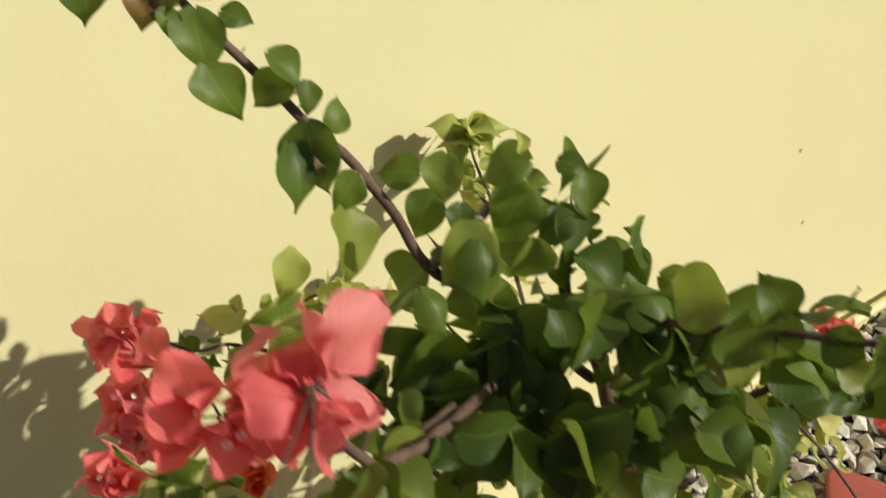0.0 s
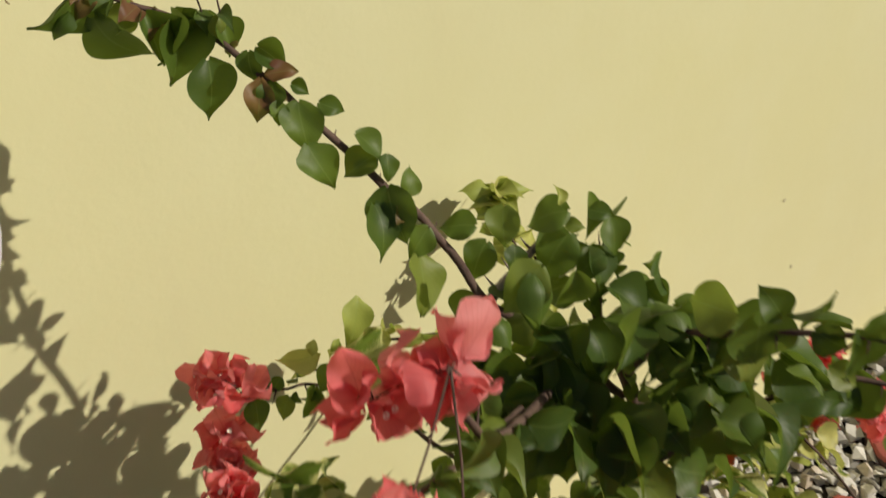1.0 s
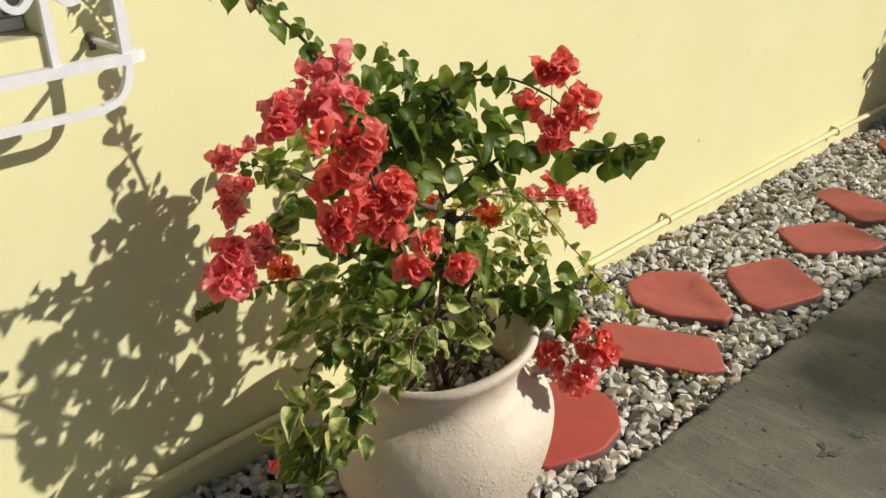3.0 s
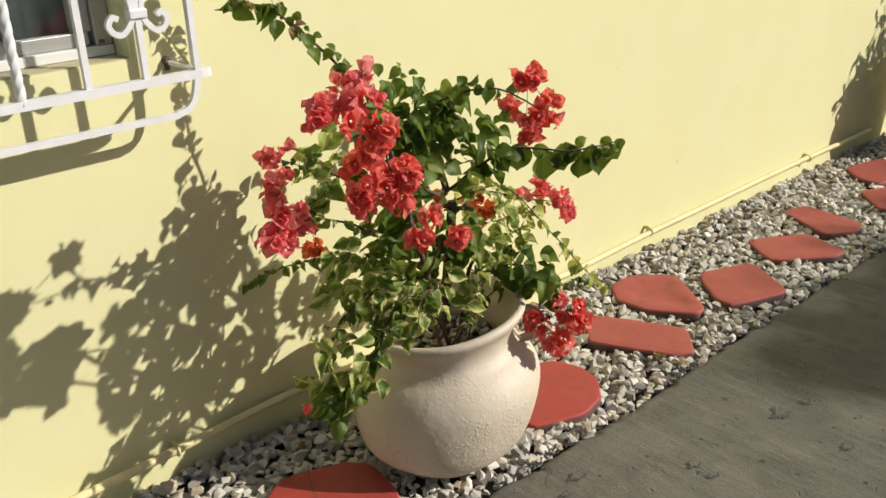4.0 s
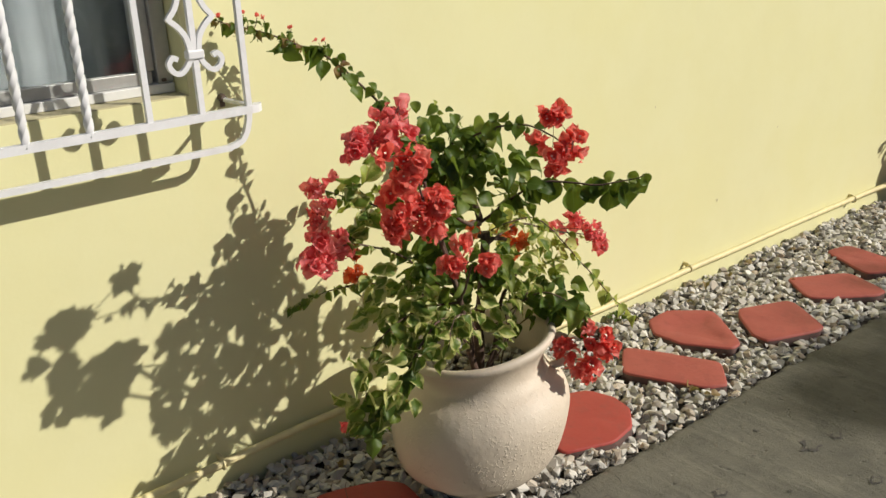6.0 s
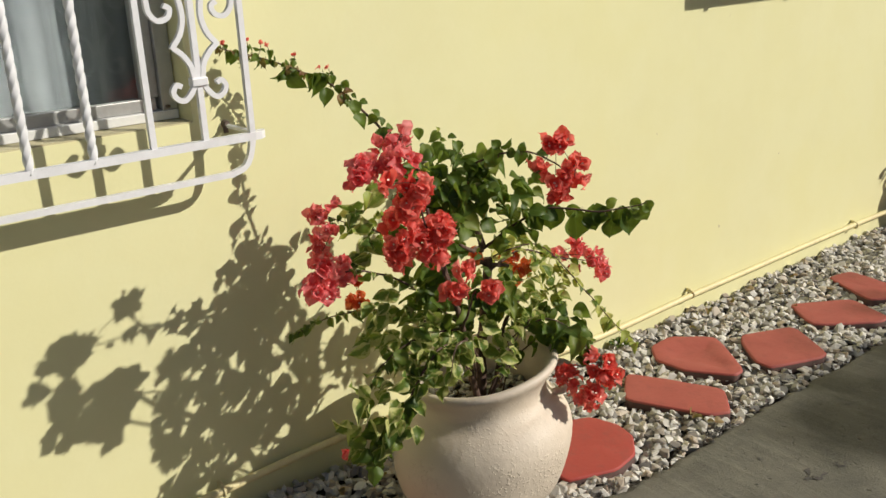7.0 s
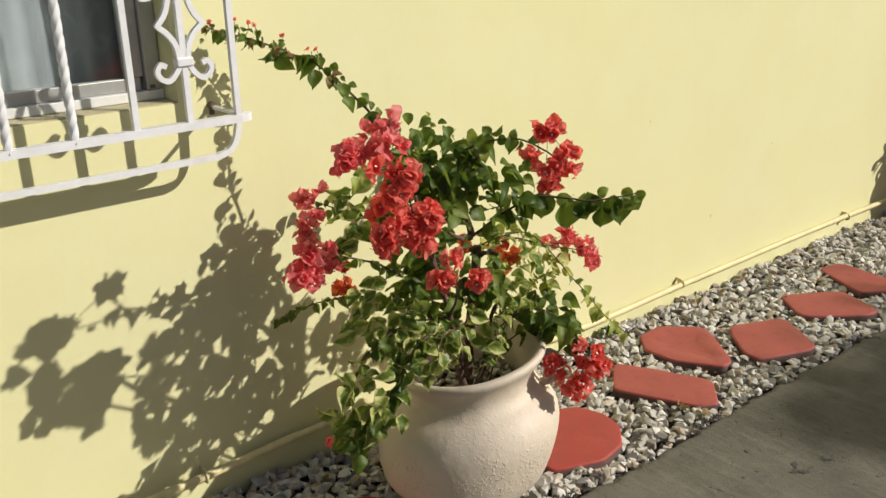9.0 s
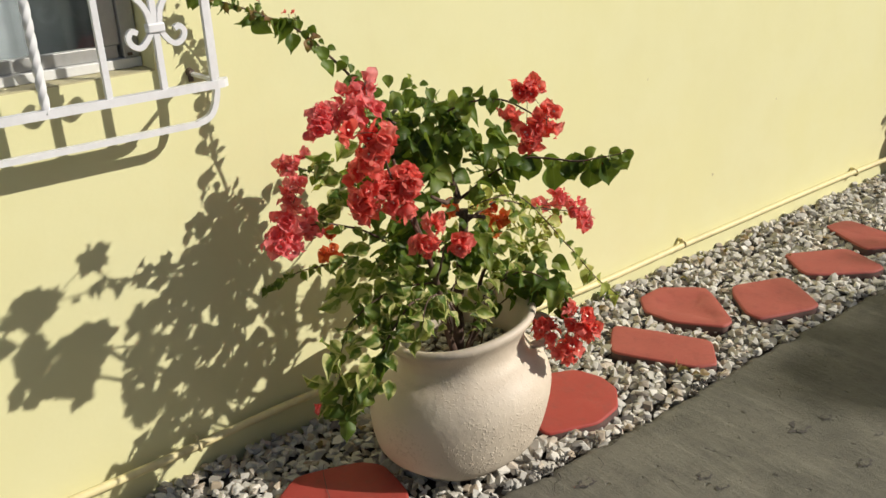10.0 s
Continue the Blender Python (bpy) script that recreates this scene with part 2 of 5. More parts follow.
INDOORS = make_plain("pale_plaster", (0.62, 0.63, 0.65), (0.55, 0.56, 0.58), 0.9, 8)
METAL = make_plain("dark_rusty_metal", (0.13, 0.09, 0.07), (0.07, 0.05, 0.04), 0.7, 90)
GARDEN = make_plain("dry_lawn", (0.10, 0.12, 0.05), (0.07, 0.075, 0.035), 0.95, 3, 0.5)
STAIN = make_plain("dark_concrete", (0.068, 0.062, 0.057), (0.105, 0.096, 0.084), 0.9, 60, 0.6, depth=0.005)
UNIT = make_plain("white_enamel", (0.70, 0.70, 0.66), (0.58, 0.57, 0.53), 0.45, 30)


# building helpers
def mesh_of(bm, name, material, smooth=True):
    bmesh.ops.recalc_face_normals(bm, faces=bm.faces)
    me = bpy.data.meshes.new(name)
    bm.to_mesh(me)
    bm.free()
    me.materials.append(material)
    me.polygons.foreach_set("use_smooth", [smooth] * len(me.polygons))
    return me


def part(name, bm, material, parent=None, label="", smooth=False):
    ob = new(name, mesh_of(bm, name, material, smooth) if isinstance(bm, bmesh.types.BMesh) else bm)
    ob.parent = parent
    return tagged(ob, label)


def hub(name, place, label, category, group="", kind=""):
    ob = new(name)
    ob.location = place
    return tagged(ob, label, category, group, kind)


def box(bm, x0, y0, z0, x1, y1, z1, bevel=0.0):
    m = Matrix.Translation(((x0 + x1) / 2, (y0 + y1) / 2, (z0 + z1) / 2)) @ Matrix.Diagonal((x1 - x0, y1 - y0, z1 - z0, 1))
    made = bmesh.ops.create_cube(bm, size=1, matrix=m)["verts"]
    if bevel:
        edges = {e for v in made for e in v.link_edges}
        bmesh.ops.bevel(bm, geom=list(edges), offset=bevel, segments=2, affect="EDGES", profile=0.5)


def smooth_line(points, steps=5):
    """Catmull-Rom through the points."""
    p = [Vector(q) for q in points]
    p = [p[0] * 2 - p[1], *p, p[-1] * 2 - p[-2]]
    out = []
    for a, b, c, d in zip(p, p[1:], p[2:], p[3:]):
        for k in range(steps):
            t = k / steps
            out.append(0.5 * (2 * b + (c - a) * t + (2 * a - 5 * b + 4 * c - d) * t * t + (3 * b - a - 3 * c + d) * t ** 3))
    return [*out, p[-2]]


def tube(bm, line, r0, r1, sides=7, square=False, twist=0.0, side=None):
    """A bar along a line, round or square; twist in turns over its length."""
    rings, n = [], len(line)
    up = Vector(side) if side else Vector((0.3, 0.2, 0.93))
    for i, q in enumerate(line):
        d = (line[min(i + 1, n - 1)] - line[max(i - 1, 0)]).normalized()
        x = d.cross(up)
        if x.length < 1e-3:
            x = d.cross(Vector((1, 0, 0)))
        x.normalize()
        y = d.cross(x)
        up = -y if side is None else up
        r = r0 + (r1 - r0) * i / max(1, n - 1)
        turn = twist * 2 * math.pi * i / max(1, n - 1) + (math.pi / 4 if square else 0)
        count = 4 if square else sides
        angles = [turn + 2 * math.pi * k / count for k in range(count)]
        if square and twist:
            # rounded corners
            angles = [a + d for a in angles for d in (-0.13, 0.13)]
        rings.append([bm.verts.new(q + x * math.cos(a) * r + y * math.sin(a) * r) for a in angles])
    for a, b in zip(rings, rings[1:]):
        for k in range(len(a)):
            bm.faces.new((a[k], a[(k + 1) % len(a)], b[(k + 1) % len(b)], b[k]))
    bm.faces.new(rings[0][::-1])
    bm.faces.new(rings[-1])


def lathe(bm, profile, segments=48, wobble=0.0):
    rings = []
    for r, z in profile:
        ring = []
        for k in range(segments):
            a = 2 * math.pi * k / segments
            rr = r * (1 + wobble * noise.noise(Vector((math.cos(a) * 1.5, math.sin(a) * 1.5, z * 6))))
            ring.append(bm.verts.new((rr * math.cos(a), rr * math.sin(a), z)))
        rings.append(ring)
    for a, b in zip(rings, rings[1:]):
        for k in range(segments):
            bm.faces.new((a[k], a[(k + 1) % segments], b[(k + 1) % segments], b[k]))
    return rings


# the wall with its window opening
OPEN_LEFT, OPEN_RIGHT, OPEN_LOW, OPEN_HIGH = -1.149, 0.083, 1.159, 2.20
bm = bmesh.new()
box(bm, -6.0, 1.0, -0.1, OPEN_LEFT, 1.2, 3.1)
box(bm, OPEN_RIGHT, 1.0, -0.1, 9.0, 1.2, 3.1)
box(bm, OPEN_LEFT, 1.0, -0.1, OPEN_RIGHT, 1.2, OPEN_LOW)
box(bm, OPEN_LEFT, 1.0, OPEN_HIGH, OPEN_RIGHT, 1.2, 3.1)
tagged(part("wall_north", bm, WALL), "pale yellow painted stucco house wall, sunlit", "wall", kind="structure")
bm = bmesh.new()
box(bm, OPEN_LEFT, 1.003, OPEN_LOW - 0.01, OPEN_RIGHT, 1.19, OPEN_LOW + 0.003)
tagged(part("window_sill", bm, SILL), "pale yellow painted window sill", "sill", kind="structure")
bm = bmesh.new()
box(bm, -6.0, 0.97, 3.1, 9.0, 4.2, 3.25)
tagged(part("roof", bm, UNIT), "flat white roof slab edge", "roof", kind="structure")

# small specks and a short run of dirt on the paint
wall_north = bpy.data.objects["wall_north"]
rng = random.Random(8)
for x, z, r in ((1.55, 0.62, 0.005), (1.62, 0.44, 0.004), (2.42, 0.35, 0.006), (1.97, 0.83, 0.004), (2.85, 0.60, 0.005)):
    bm = bmesh.new()
    ring = [bm.verts.new((x + r * rng.uniform(0.5, 1.2) * math.cos(k * 0.698), 0.9985, z + r * rng.uniform(0.5, 1.4) * math.sin(k * 0.698))) for k in range(9)]
    bm.faces.new(ring)
    part("speck", bm, SILL, wall_north, "small dirty speck on the paint")

# the room behind the window
bm = bmesh.new()
box(bm, -2.0, 3.4, 0.3, 1.2, 3.5, 2.6)
box(bm, -2.1, 1.2, 0.3, -2.0, 3.5, 2.6)
box(bm, 1.2, 1.2, 0.3, 1.3, 3.5, 2.6)
tagged(part("wall_room", bm, INDOORS), "dim grey plaster walls of the room", "wall", kind="structure")
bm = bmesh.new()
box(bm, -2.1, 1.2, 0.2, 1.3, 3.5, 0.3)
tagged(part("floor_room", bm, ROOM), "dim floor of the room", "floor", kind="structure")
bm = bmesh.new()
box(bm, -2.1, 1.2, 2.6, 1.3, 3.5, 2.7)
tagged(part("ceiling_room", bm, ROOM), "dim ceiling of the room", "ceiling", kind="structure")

# ground
bm = bmesh.new()
bmesh.ops.create_grid(bm, x_segments=2, y_segments=2, size=600, matrix=Matrix.Translation((0, 0, -0.075)))
tagged(part("ground", bm, GARDEN), "dry grass and dirt round the house", "ground", kind="structure")


# unseen wall, added to keep low sky light off the shaded ground
bm = bmesh.new()
box(bm, -9.0, -6.2, -0.1, 14.0, -6.0, 2.3)
box(bm, -9.2, -6.0, -0.1, -9.0, 1.0, 2.3)
tagged(part("wall_south", bm, ROOM), "plain grey unseen wall added to block low sky light", "wall", kind="structure")


def slab_edge(x):
    """The ragged edge of the concrete along the gravel."""
    return 0.325 - 0.0107 * x + 0.016 * noise.noise(Vector((x * 2.3, 1.7, 0))) + 0.022 * noise.noise(Vector((x * 9, 4.2, 0))) + 0.014 * noise.noise(Vector((x * 27, 7.7, 0))) + 0.007 * noise.noise(Vector((x * 70, 2.7, 0)))


def make_slab():
    bm = bmesh.new()
    xs = [-6.0 + 0.35 * i for i in range(14)] + [-1.05 + 0.01 * i for i in range(525)] + [4.2 + 0.4 * i for i in range(13)]
    rows = []
    for x in xs:
        e = slab_edge(x)
        col = []
        for j, y in enumerate((e + 0.004, e - 0.002, e - 0.012, e - 0.03, e - 0.08, 0.1, -0.1, -0.4, -1.0, -2.5, -6.0)):
            z = (-0.07, -0.012, -0.003, 0.001, 0.002)[j] if j < 5 else 0.002
            if 0 < j < 7:
                z += 0.0015 * noise.noise(Vector((x * 11, y * 11, 2.0)))
            col.append(bm.verts.new((x, y, z)))
        rows.append(col)
    for a, b in zip(rows, rows[1:]):
        for j in range(len(a) - 1):
            bm.faces.new((a[j], a[j + 1], b[j + 1], b[j]))
    return part("pavement", bm, CONCRETE, smooth=True)


slab = tagged(make_slab(), "olive-grey trowelled concrete driveway with a ragged edge", "driveway", kind="structure")
bm = bmesh.new()
bmesh.ops.create_grid(bm, x_segments=60, y_segments=8, size=0.5, matrix=Matrix.Translation((1.5, 0.63, -0.03)) @ Matrix.Diagonal((15.0, 0.76, 1, 1)))
gravel_bed = tagged(part("gravel_bed", bm, BED), "strip of pale gravel between wall and driveway", "gravel", kind="structure")


def chip(x, y, r, seed):
    """A shallow worn patch in the concrete: a ragged dark rim round a paler floor."""
    for name, grow, z, material, label in (("stain", 1.0, 0.0042, STAIN, "dark chipped patch in the concrete"), ("stain_floor", 0.72, 0.0052, CONCRETE, "rough floor of the chipped patch")):
        bm = bmesh.new()
        rim = []
        for k in range(46):
            a = 2 * math.pi * k / 46
            way = Vector((math.cos(a), math.sin(a), seed * 3.1))
            rr = r * grow * (0.85 + 0.60 * noise.noise(way * 1.6) + 0.40 * noise.noise(way * 4.7 + Vector((5 * grow, 0, 0))))
            rim.append(bm.verts.new((x + rr * math.cos(a) * 1.35 + (0.10 * r if grow < 1 else 0.0), y + rr * math.sin(a) * 0.8, z)))
        bm.faces.new(rim)
        part(name, bm, material, slab, label)


for seed, (x, y, r) in enumerate(((1.475, -0.035, 0.032), (1.576, -0.058, 0.018), (1.427, 0.124, 0.008), (1.072, 0.008, 0.02), (1.064, -0.056, 0.016), (1.443, -0.253, 0.02), (1.609, -0.207, 0.012), (1.30, 0.05, 0.006), (1.74, 0.02, 0.007), (1.22, -0.12, 0.008), (1.95, 0.12, 0.010), (0.80, 0.20, 0.024), (0.72, 0.17, 0.016))):
    chip(x, y, r, seed)


def crack(points):
    """A thin dark crack in the concrete."""
    line = smooth_line([(x, y, 0.0046) for x, y in points], 4)
    bm = bmesh.new()
    left, right = [], []
    for i, p in enumerate(line):
        d = (line[min(i + 1, len(line) - 1)] - line[max(i - 1, 0)]).normalized()
        w = 0.0013 * (0.5 + abs(noise.noise(p * 60)) * 1.6) * (1 - i / len(line) * 0.7)
        left.append(bm.verts.new((p.x - d.y * w, p.y + d.x * w, p.z)))
        right.append(bm.verts.new((p.x + d.y * w, p.y - d.x * w, p.z)))
    for a, b, c, d in zip(left, left[1:], right[1:], right):
        bm.faces.new((a, b, c, d))
    part("crack", bm, WET, slab, "short dark crack in the concrete")


for points in (
    ((0.777, 0.282), (0.763, 0.259), (0.735, 0.255), (0.707, 0.225)),
    ((0.988, 0.055), (0.977, 0.030), (0.968, -0.003)),
    ((1.180, 0.306), (1.147, 0.290), (1.131, 0.271)),
    ((1.028, 0.281), (0.986, 0.277), (0.954, 0.283)),
    ((0.917, 0.262), (0.903, 0.228), (0.880, 0.219)),
):
    crack(points)


# stepping stones
def stepping_stone(outline, top=0.024, thick=0.05, dip=0.0, paint=None):
    """A cast stone with the given outline in plan, its rim rounded."""
    n = len(outline)
    c = Vector((sum(p[0] for p in outline) / n, sum(p[1] for p in outline) / n))
    ring = []
    for i in range(n):
        a, b, d = (Vector(outline[(i + k) % n]) for k in (-1, 0, 1))
        for t in (0.12, 0.3, 0.5, 0.7, 0.88):
            p, q = a.lerp(b, 0.5), b.lerp(d, 0.5)
            s = (1 - t) ** 2 * p + 2 * t * (1 - t) * b + t * t * q
            ring.append(s.lerp(b, 0.55 if 0.25 < t < 0.75 else 0.25))
    bm = bmesh.new()
    layers = []
    for inset, z in ((0.0, top - thick), (0.0, top - 0.018), (0.0, top - 0.008), (0.0015, top - 0.003), (0.004, top - 0.0006), (0.008, top), (0.045, top + 0.0005), (0.08, top - dip * 0.7), (0.11, top - dip)):
        layer = []
        for s in ring:
            w = s + (c - s).normalized() * inset
            jag = 0.004 * noise.noise(Vector((s.x * 16, s.y * 16, z * 30)))
            layer.append(bm.verts.new((w.x - c.x + jag, w.y - c.y + jag, z + 0.0025 * noise.noise(Vector((s.x * 9, s.y * 9, 3))))))
        layers.append(layer)
    for a, b in zip(layers, layers[1:]):
        for k in range(len(a)):
            bm.faces.new((a[k], a[(k + 1) % len(a)], b[(k + 1) % len(b)], b[k]))
    bm.faces.new(layers[-1])
    bm.faces.new(layers[0][::-1])
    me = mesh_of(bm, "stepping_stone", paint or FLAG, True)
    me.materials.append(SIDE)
    # faces well below the top take the dark brown
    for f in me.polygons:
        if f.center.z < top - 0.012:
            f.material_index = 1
    ob = part("stepping_stone", me, None)
    ob.location = (c.x, c.y, 0)
    return ob


flags = []


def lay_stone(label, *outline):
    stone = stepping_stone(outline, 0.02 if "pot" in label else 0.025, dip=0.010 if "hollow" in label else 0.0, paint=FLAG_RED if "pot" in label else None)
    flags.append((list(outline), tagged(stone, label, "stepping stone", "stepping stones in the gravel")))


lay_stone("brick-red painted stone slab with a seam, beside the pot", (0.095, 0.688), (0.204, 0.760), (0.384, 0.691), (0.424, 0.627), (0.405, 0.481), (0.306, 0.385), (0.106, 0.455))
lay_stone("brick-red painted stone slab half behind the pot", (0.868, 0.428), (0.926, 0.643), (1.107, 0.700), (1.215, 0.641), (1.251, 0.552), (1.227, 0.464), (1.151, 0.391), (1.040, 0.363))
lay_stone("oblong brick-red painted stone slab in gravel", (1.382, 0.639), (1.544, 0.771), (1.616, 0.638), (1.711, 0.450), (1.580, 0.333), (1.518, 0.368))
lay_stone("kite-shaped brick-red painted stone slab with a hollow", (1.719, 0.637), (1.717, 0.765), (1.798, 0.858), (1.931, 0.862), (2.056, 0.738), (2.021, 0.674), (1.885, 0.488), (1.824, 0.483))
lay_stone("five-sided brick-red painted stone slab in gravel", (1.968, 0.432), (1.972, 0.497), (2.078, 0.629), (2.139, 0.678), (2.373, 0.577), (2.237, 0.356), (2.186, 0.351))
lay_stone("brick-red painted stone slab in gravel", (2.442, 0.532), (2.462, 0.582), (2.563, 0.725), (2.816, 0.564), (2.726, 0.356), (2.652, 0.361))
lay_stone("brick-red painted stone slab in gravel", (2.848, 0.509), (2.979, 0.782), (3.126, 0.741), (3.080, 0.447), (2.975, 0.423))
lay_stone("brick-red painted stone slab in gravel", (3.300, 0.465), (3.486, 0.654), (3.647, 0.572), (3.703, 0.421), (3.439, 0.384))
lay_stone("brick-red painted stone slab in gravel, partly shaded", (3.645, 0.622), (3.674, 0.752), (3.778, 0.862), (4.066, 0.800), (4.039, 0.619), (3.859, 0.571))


# the seam across the slab beside the pot
seam_stone = flags[0][1]
bm = bmesh.new()
seam = smooth_line([(0.292, 0.745, 0), (0.272, 0.718, 0), (0.243, 0.656, 0), (0.221, 0.602, 0), (0.196, 0.545, 0), (0.180, 0.470, 0)], 4)
edges = []
for p in seam:
    w = 0.0012 + 0.0006 * noise.noise(p * 70)
    edges.append([bm.verts.new((p.x + k * w - seam_stone.location.x, p.y - seam_stone.location.y, 0.0235)) for k in (-1, 1)])
for a, b in zip(edges, edges[1:]):
    bm.faces.new((a[0], a[1], b[1], b[0]))
part("seam", bm, SIDE, seam_stone, "thin dark seam across the slab")


def inside(x, y, poly, grow=0.0):
    cx, cy = sum(p[0] for p in poly) / len(poly), sum(p[1] for p in poly) / len(poly)
    hit = False
    for (ax, ay), (bx, by) in zip(poly, poly[1:] + poly[:1]):
        ax, ay, bx, by = (cx + (ax - cx) * (1 + grow), cy + (ay - cy) * (1 + grow), cx + (bx - cx) * (1 + grow), cy + (by - cy) * (1 + grow))
        if (ay > y) != (by > y) and x < (bx - ax) * (y - ay) / (by - ay) + ax:
            hit = not hit
    return hit


# the pot
POT_AT = (0.660, 0.552, 0.0)
pot = hub("flower_pot", POT_AT, "round cream-painted clay pot with a flared rim", "pot")
bm = bmesh.new()
PROFILE = [(0.0, 0.0), (0.138, 0.0), (0.156, 0.006), (0.184, 0.03), (0.226, 0.068), (0.246, 0.112), (0.256, 0.158), (0.260, 0.203), (0.257, 0.242), (0.243, 0.278), (0.219, 0.306), (0.196, 0.324), (0.182, 0.342), (0.178, 0.360), (0.183, 0.383), (0.195, 0.404), (0.206, 0.418), (0.2115, 0.429), (0.2095, 0.438), (0.201, 0.443), (0.190, 0.440), (0.180, 0.428), (0.171, 0.408), (0.162, 0.378), (0.159, 0.35), (0.166, 0.315), (0.18, 0.285)]


def lopsided(bm):
    """The hand-thrown pot leans: its lip rises on one side and its foot stands off the axis."""
    for v in bm.verts:
        side = 0.785 * v.co.x - 0.62 * v.co.y
        shift = 0.026 * (1 - min(1.0, v.co.z / 0.34))
        v.co.z += 0.18 * side * max(0.0, v.co.z) / 0.44
        v.co.x -= 0.785 * shift
        v.co.y += 0.62 * shift


lathe(bm, [(p.x, p.y) for p in smooth_line([(r, z, 0) for r, z in PROFILE], 3)], 72, 0.022)
lopsided(bm)
part("body", bm, POT, pot, smooth=True)
HANDLE_WAY = radians(-42)


def pot_handle(way):
    bm = bmesh.new()
    loop = [(0.186, 0.396), (0.212, 0.404), (0.236, 0.394), (0.247, 0.369), (0.241, 0.343), (0.224, 0.326), (0.202, 0.322)]
    for side in (-1, 1):
        line = smooth_line([((r + 0.004 * side * (-1) ** i) * math.cos(way) - 0.007 * side * math.sin(way) * math.cos(i * 1.3), (r + 0.004 * side * (-1) ** i) * math.sin(way) + 0.007 * side * math.cos(way) * math.cos(i * 1.3), z) for i, (r, z) in enumerate(loop)], 4)
        tube(bm, line, 0.0115, 0.0105, 8)
    lopsided(bm)
    return part("handle", bm, POT, pot, "small rope-twist lug handle", smooth=True)


pot_handle(HANDLE_WAY)
bm = bmesh.new()
bmesh.ops.create_circle(bm, cap_ends=True, segments=40, radius=0.17, matrix=Matrix.Translation((0, 0, 0.325)))
part("soil", bm, SOIL, pot, "dark potting soil")


# gravel, in angular pieces
def pebble_shape(seed):
    rng = random.Random(seed)
    bm = bmesh.new()
    flat = rng.uniform(0.5, 0.8)
    for k in range(12):
        v = Vector((rng.gauss(0, 1), rng.gauss(0, 1), rng.gauss(0, 1))).normalized()
        bm.verts.new((v.x * 0.62 * rng.uniform(0.8, 1.1), v.y * 0.46 * rng.uniform(0.85, 1.1), v.z * 0.5 * flat))
    bmesh.ops.convex_hull(bm, input=bm.verts)
    for v in [v for v in bm.verts if not v.link_faces]:
        bm.verts.remove(v)
    me = mesh_of(bm, "pebble", GRAVEL, False)
    return me


PEBBLES = [pebble_shape(100 + k) for k in range(24)]
PEBBLE_DATA = [(np.array([v.co[:] for v in me.vertices]), [tuple(p.vertices) for p in me.polygons]) for me in PEBBLES]


def joined(name, places, material, parent=None, label=""):
    """One mesh out of many pebbles: places are (shape, matrix)."""
    verts, faces, base = [], [], 0
    for k, m in places:
        co, fs = PEBBLE_DATA[k]
        a = np.array(m)
        verts.append(co @ a[:3, :3].T + a[:3, 3])
        faces += [tuple(i + base for i in f) for f in fs]
        base += len(co)
    me = bpy.data.meshes.new(name)
    me.from_pydata(np.concatenate(verts).tolist(), [], faces)
    me.materials.append(material)
    ob = new(name, me)
    ob.parent = parent
    return tagged(ob, label, kind="stuff")


def gravel_places():
    rng = random.Random(5)
    out = []
    step = 0.0255
    for layer in range(2):
        x = -0.9
        while x < 5.2:
            y = 0.25
            while y < 1.0:
                px, py = x + rng.uniform(-0.014, 0.014), y + rng.uniform(-0.014, 0.014)
                y += step
                if layer and rng.random() < 0.45:
                    continue
                if py > 0.993 or py < slab_edge(px) + 0.006 + rng.gauss(0, 0.006):
                    continue
                if any(abs(px - o[0][0]) < 0.5 and inside(px, py, o, -0.02 if layer else -0.10) for o, _ in flags):
                    continue
                if math.hypot(px - POT_AT[0] + 0.02, py - POT_AT[1] - 0.016) < (0.158 if layer else 0.13):
                    continue
                s = rng.choice((0.026, 0.031, 0.036, 0.040, 0.046)) * rng.uniform(0.85, 1.15)
                z = (-0.014 if not layer else 0.002) + rng.uniform(-0.005, 0.006) + 0.008 * noise.noise(Vector((px * 5, py * 5, 0)))
                if py > 0.9:
                    z += 0.01 * (py - 0.9) * 10
                m = Matrix.Translation((px, py, z)) @ Euler((rng.gauss(0, 0.35), rng.gauss(0, 0.35), rng.uniform(0, 6.28))).to_matrix().to_4x4() @ Matrix.Scale(s, 4)
                out.append((rng.randrange(len(PEBBLES)), m, layer))
            x += step
    return out


# the pipe along the foot of the wall
pipe = hub("water_pipe", (2.0, 0.972, 0.096), "thin cream-painted pipe clipped along the wall foot", "pipe")
bm = bmesh.new()
PIPE_RUN = ((-6.0, 0.096), (-3.0, 0.094), (-1.2, 0.092), (-0.3, 0.091), (0.07, 0.100), (0.37, 0.110), (0.8, 0.100), (1.3, 0.088), (1.7, 0.081), (2.2, 0.093), (2.57, 0.095), (3.05, 0.099), (3.58, 0.100), (4.3, 0.097))
tube(bm, smooth_line([(x - 2.0, 0.002 * math.sin(x * 2.3), z - 0.096) for x, z in PIPE_RUN], 6), 0.0125, 0.0125, 10)
part("tube", bm, PIPE, pipe, smooth=True)
for x in (-1.2, 0.02, 2.21, 3.585):
    bm = bmesh.new()
    box(bm, x - 2.005, 0.002, 0.008, x - 1.995, 0.028, 0.024, 0.002)
    ring = [Vector((x - 2.0, 0.0155 * math.cos(a), 0.0155 * math.sin(a))) for a in (2 * math.pi * k / 12 for k in range(13))]
    tube(bm, ring, 0.004, 0.004, 5)
    part("clamp", bm, PIPE, pipe, "small pipe strap", smooth=True)


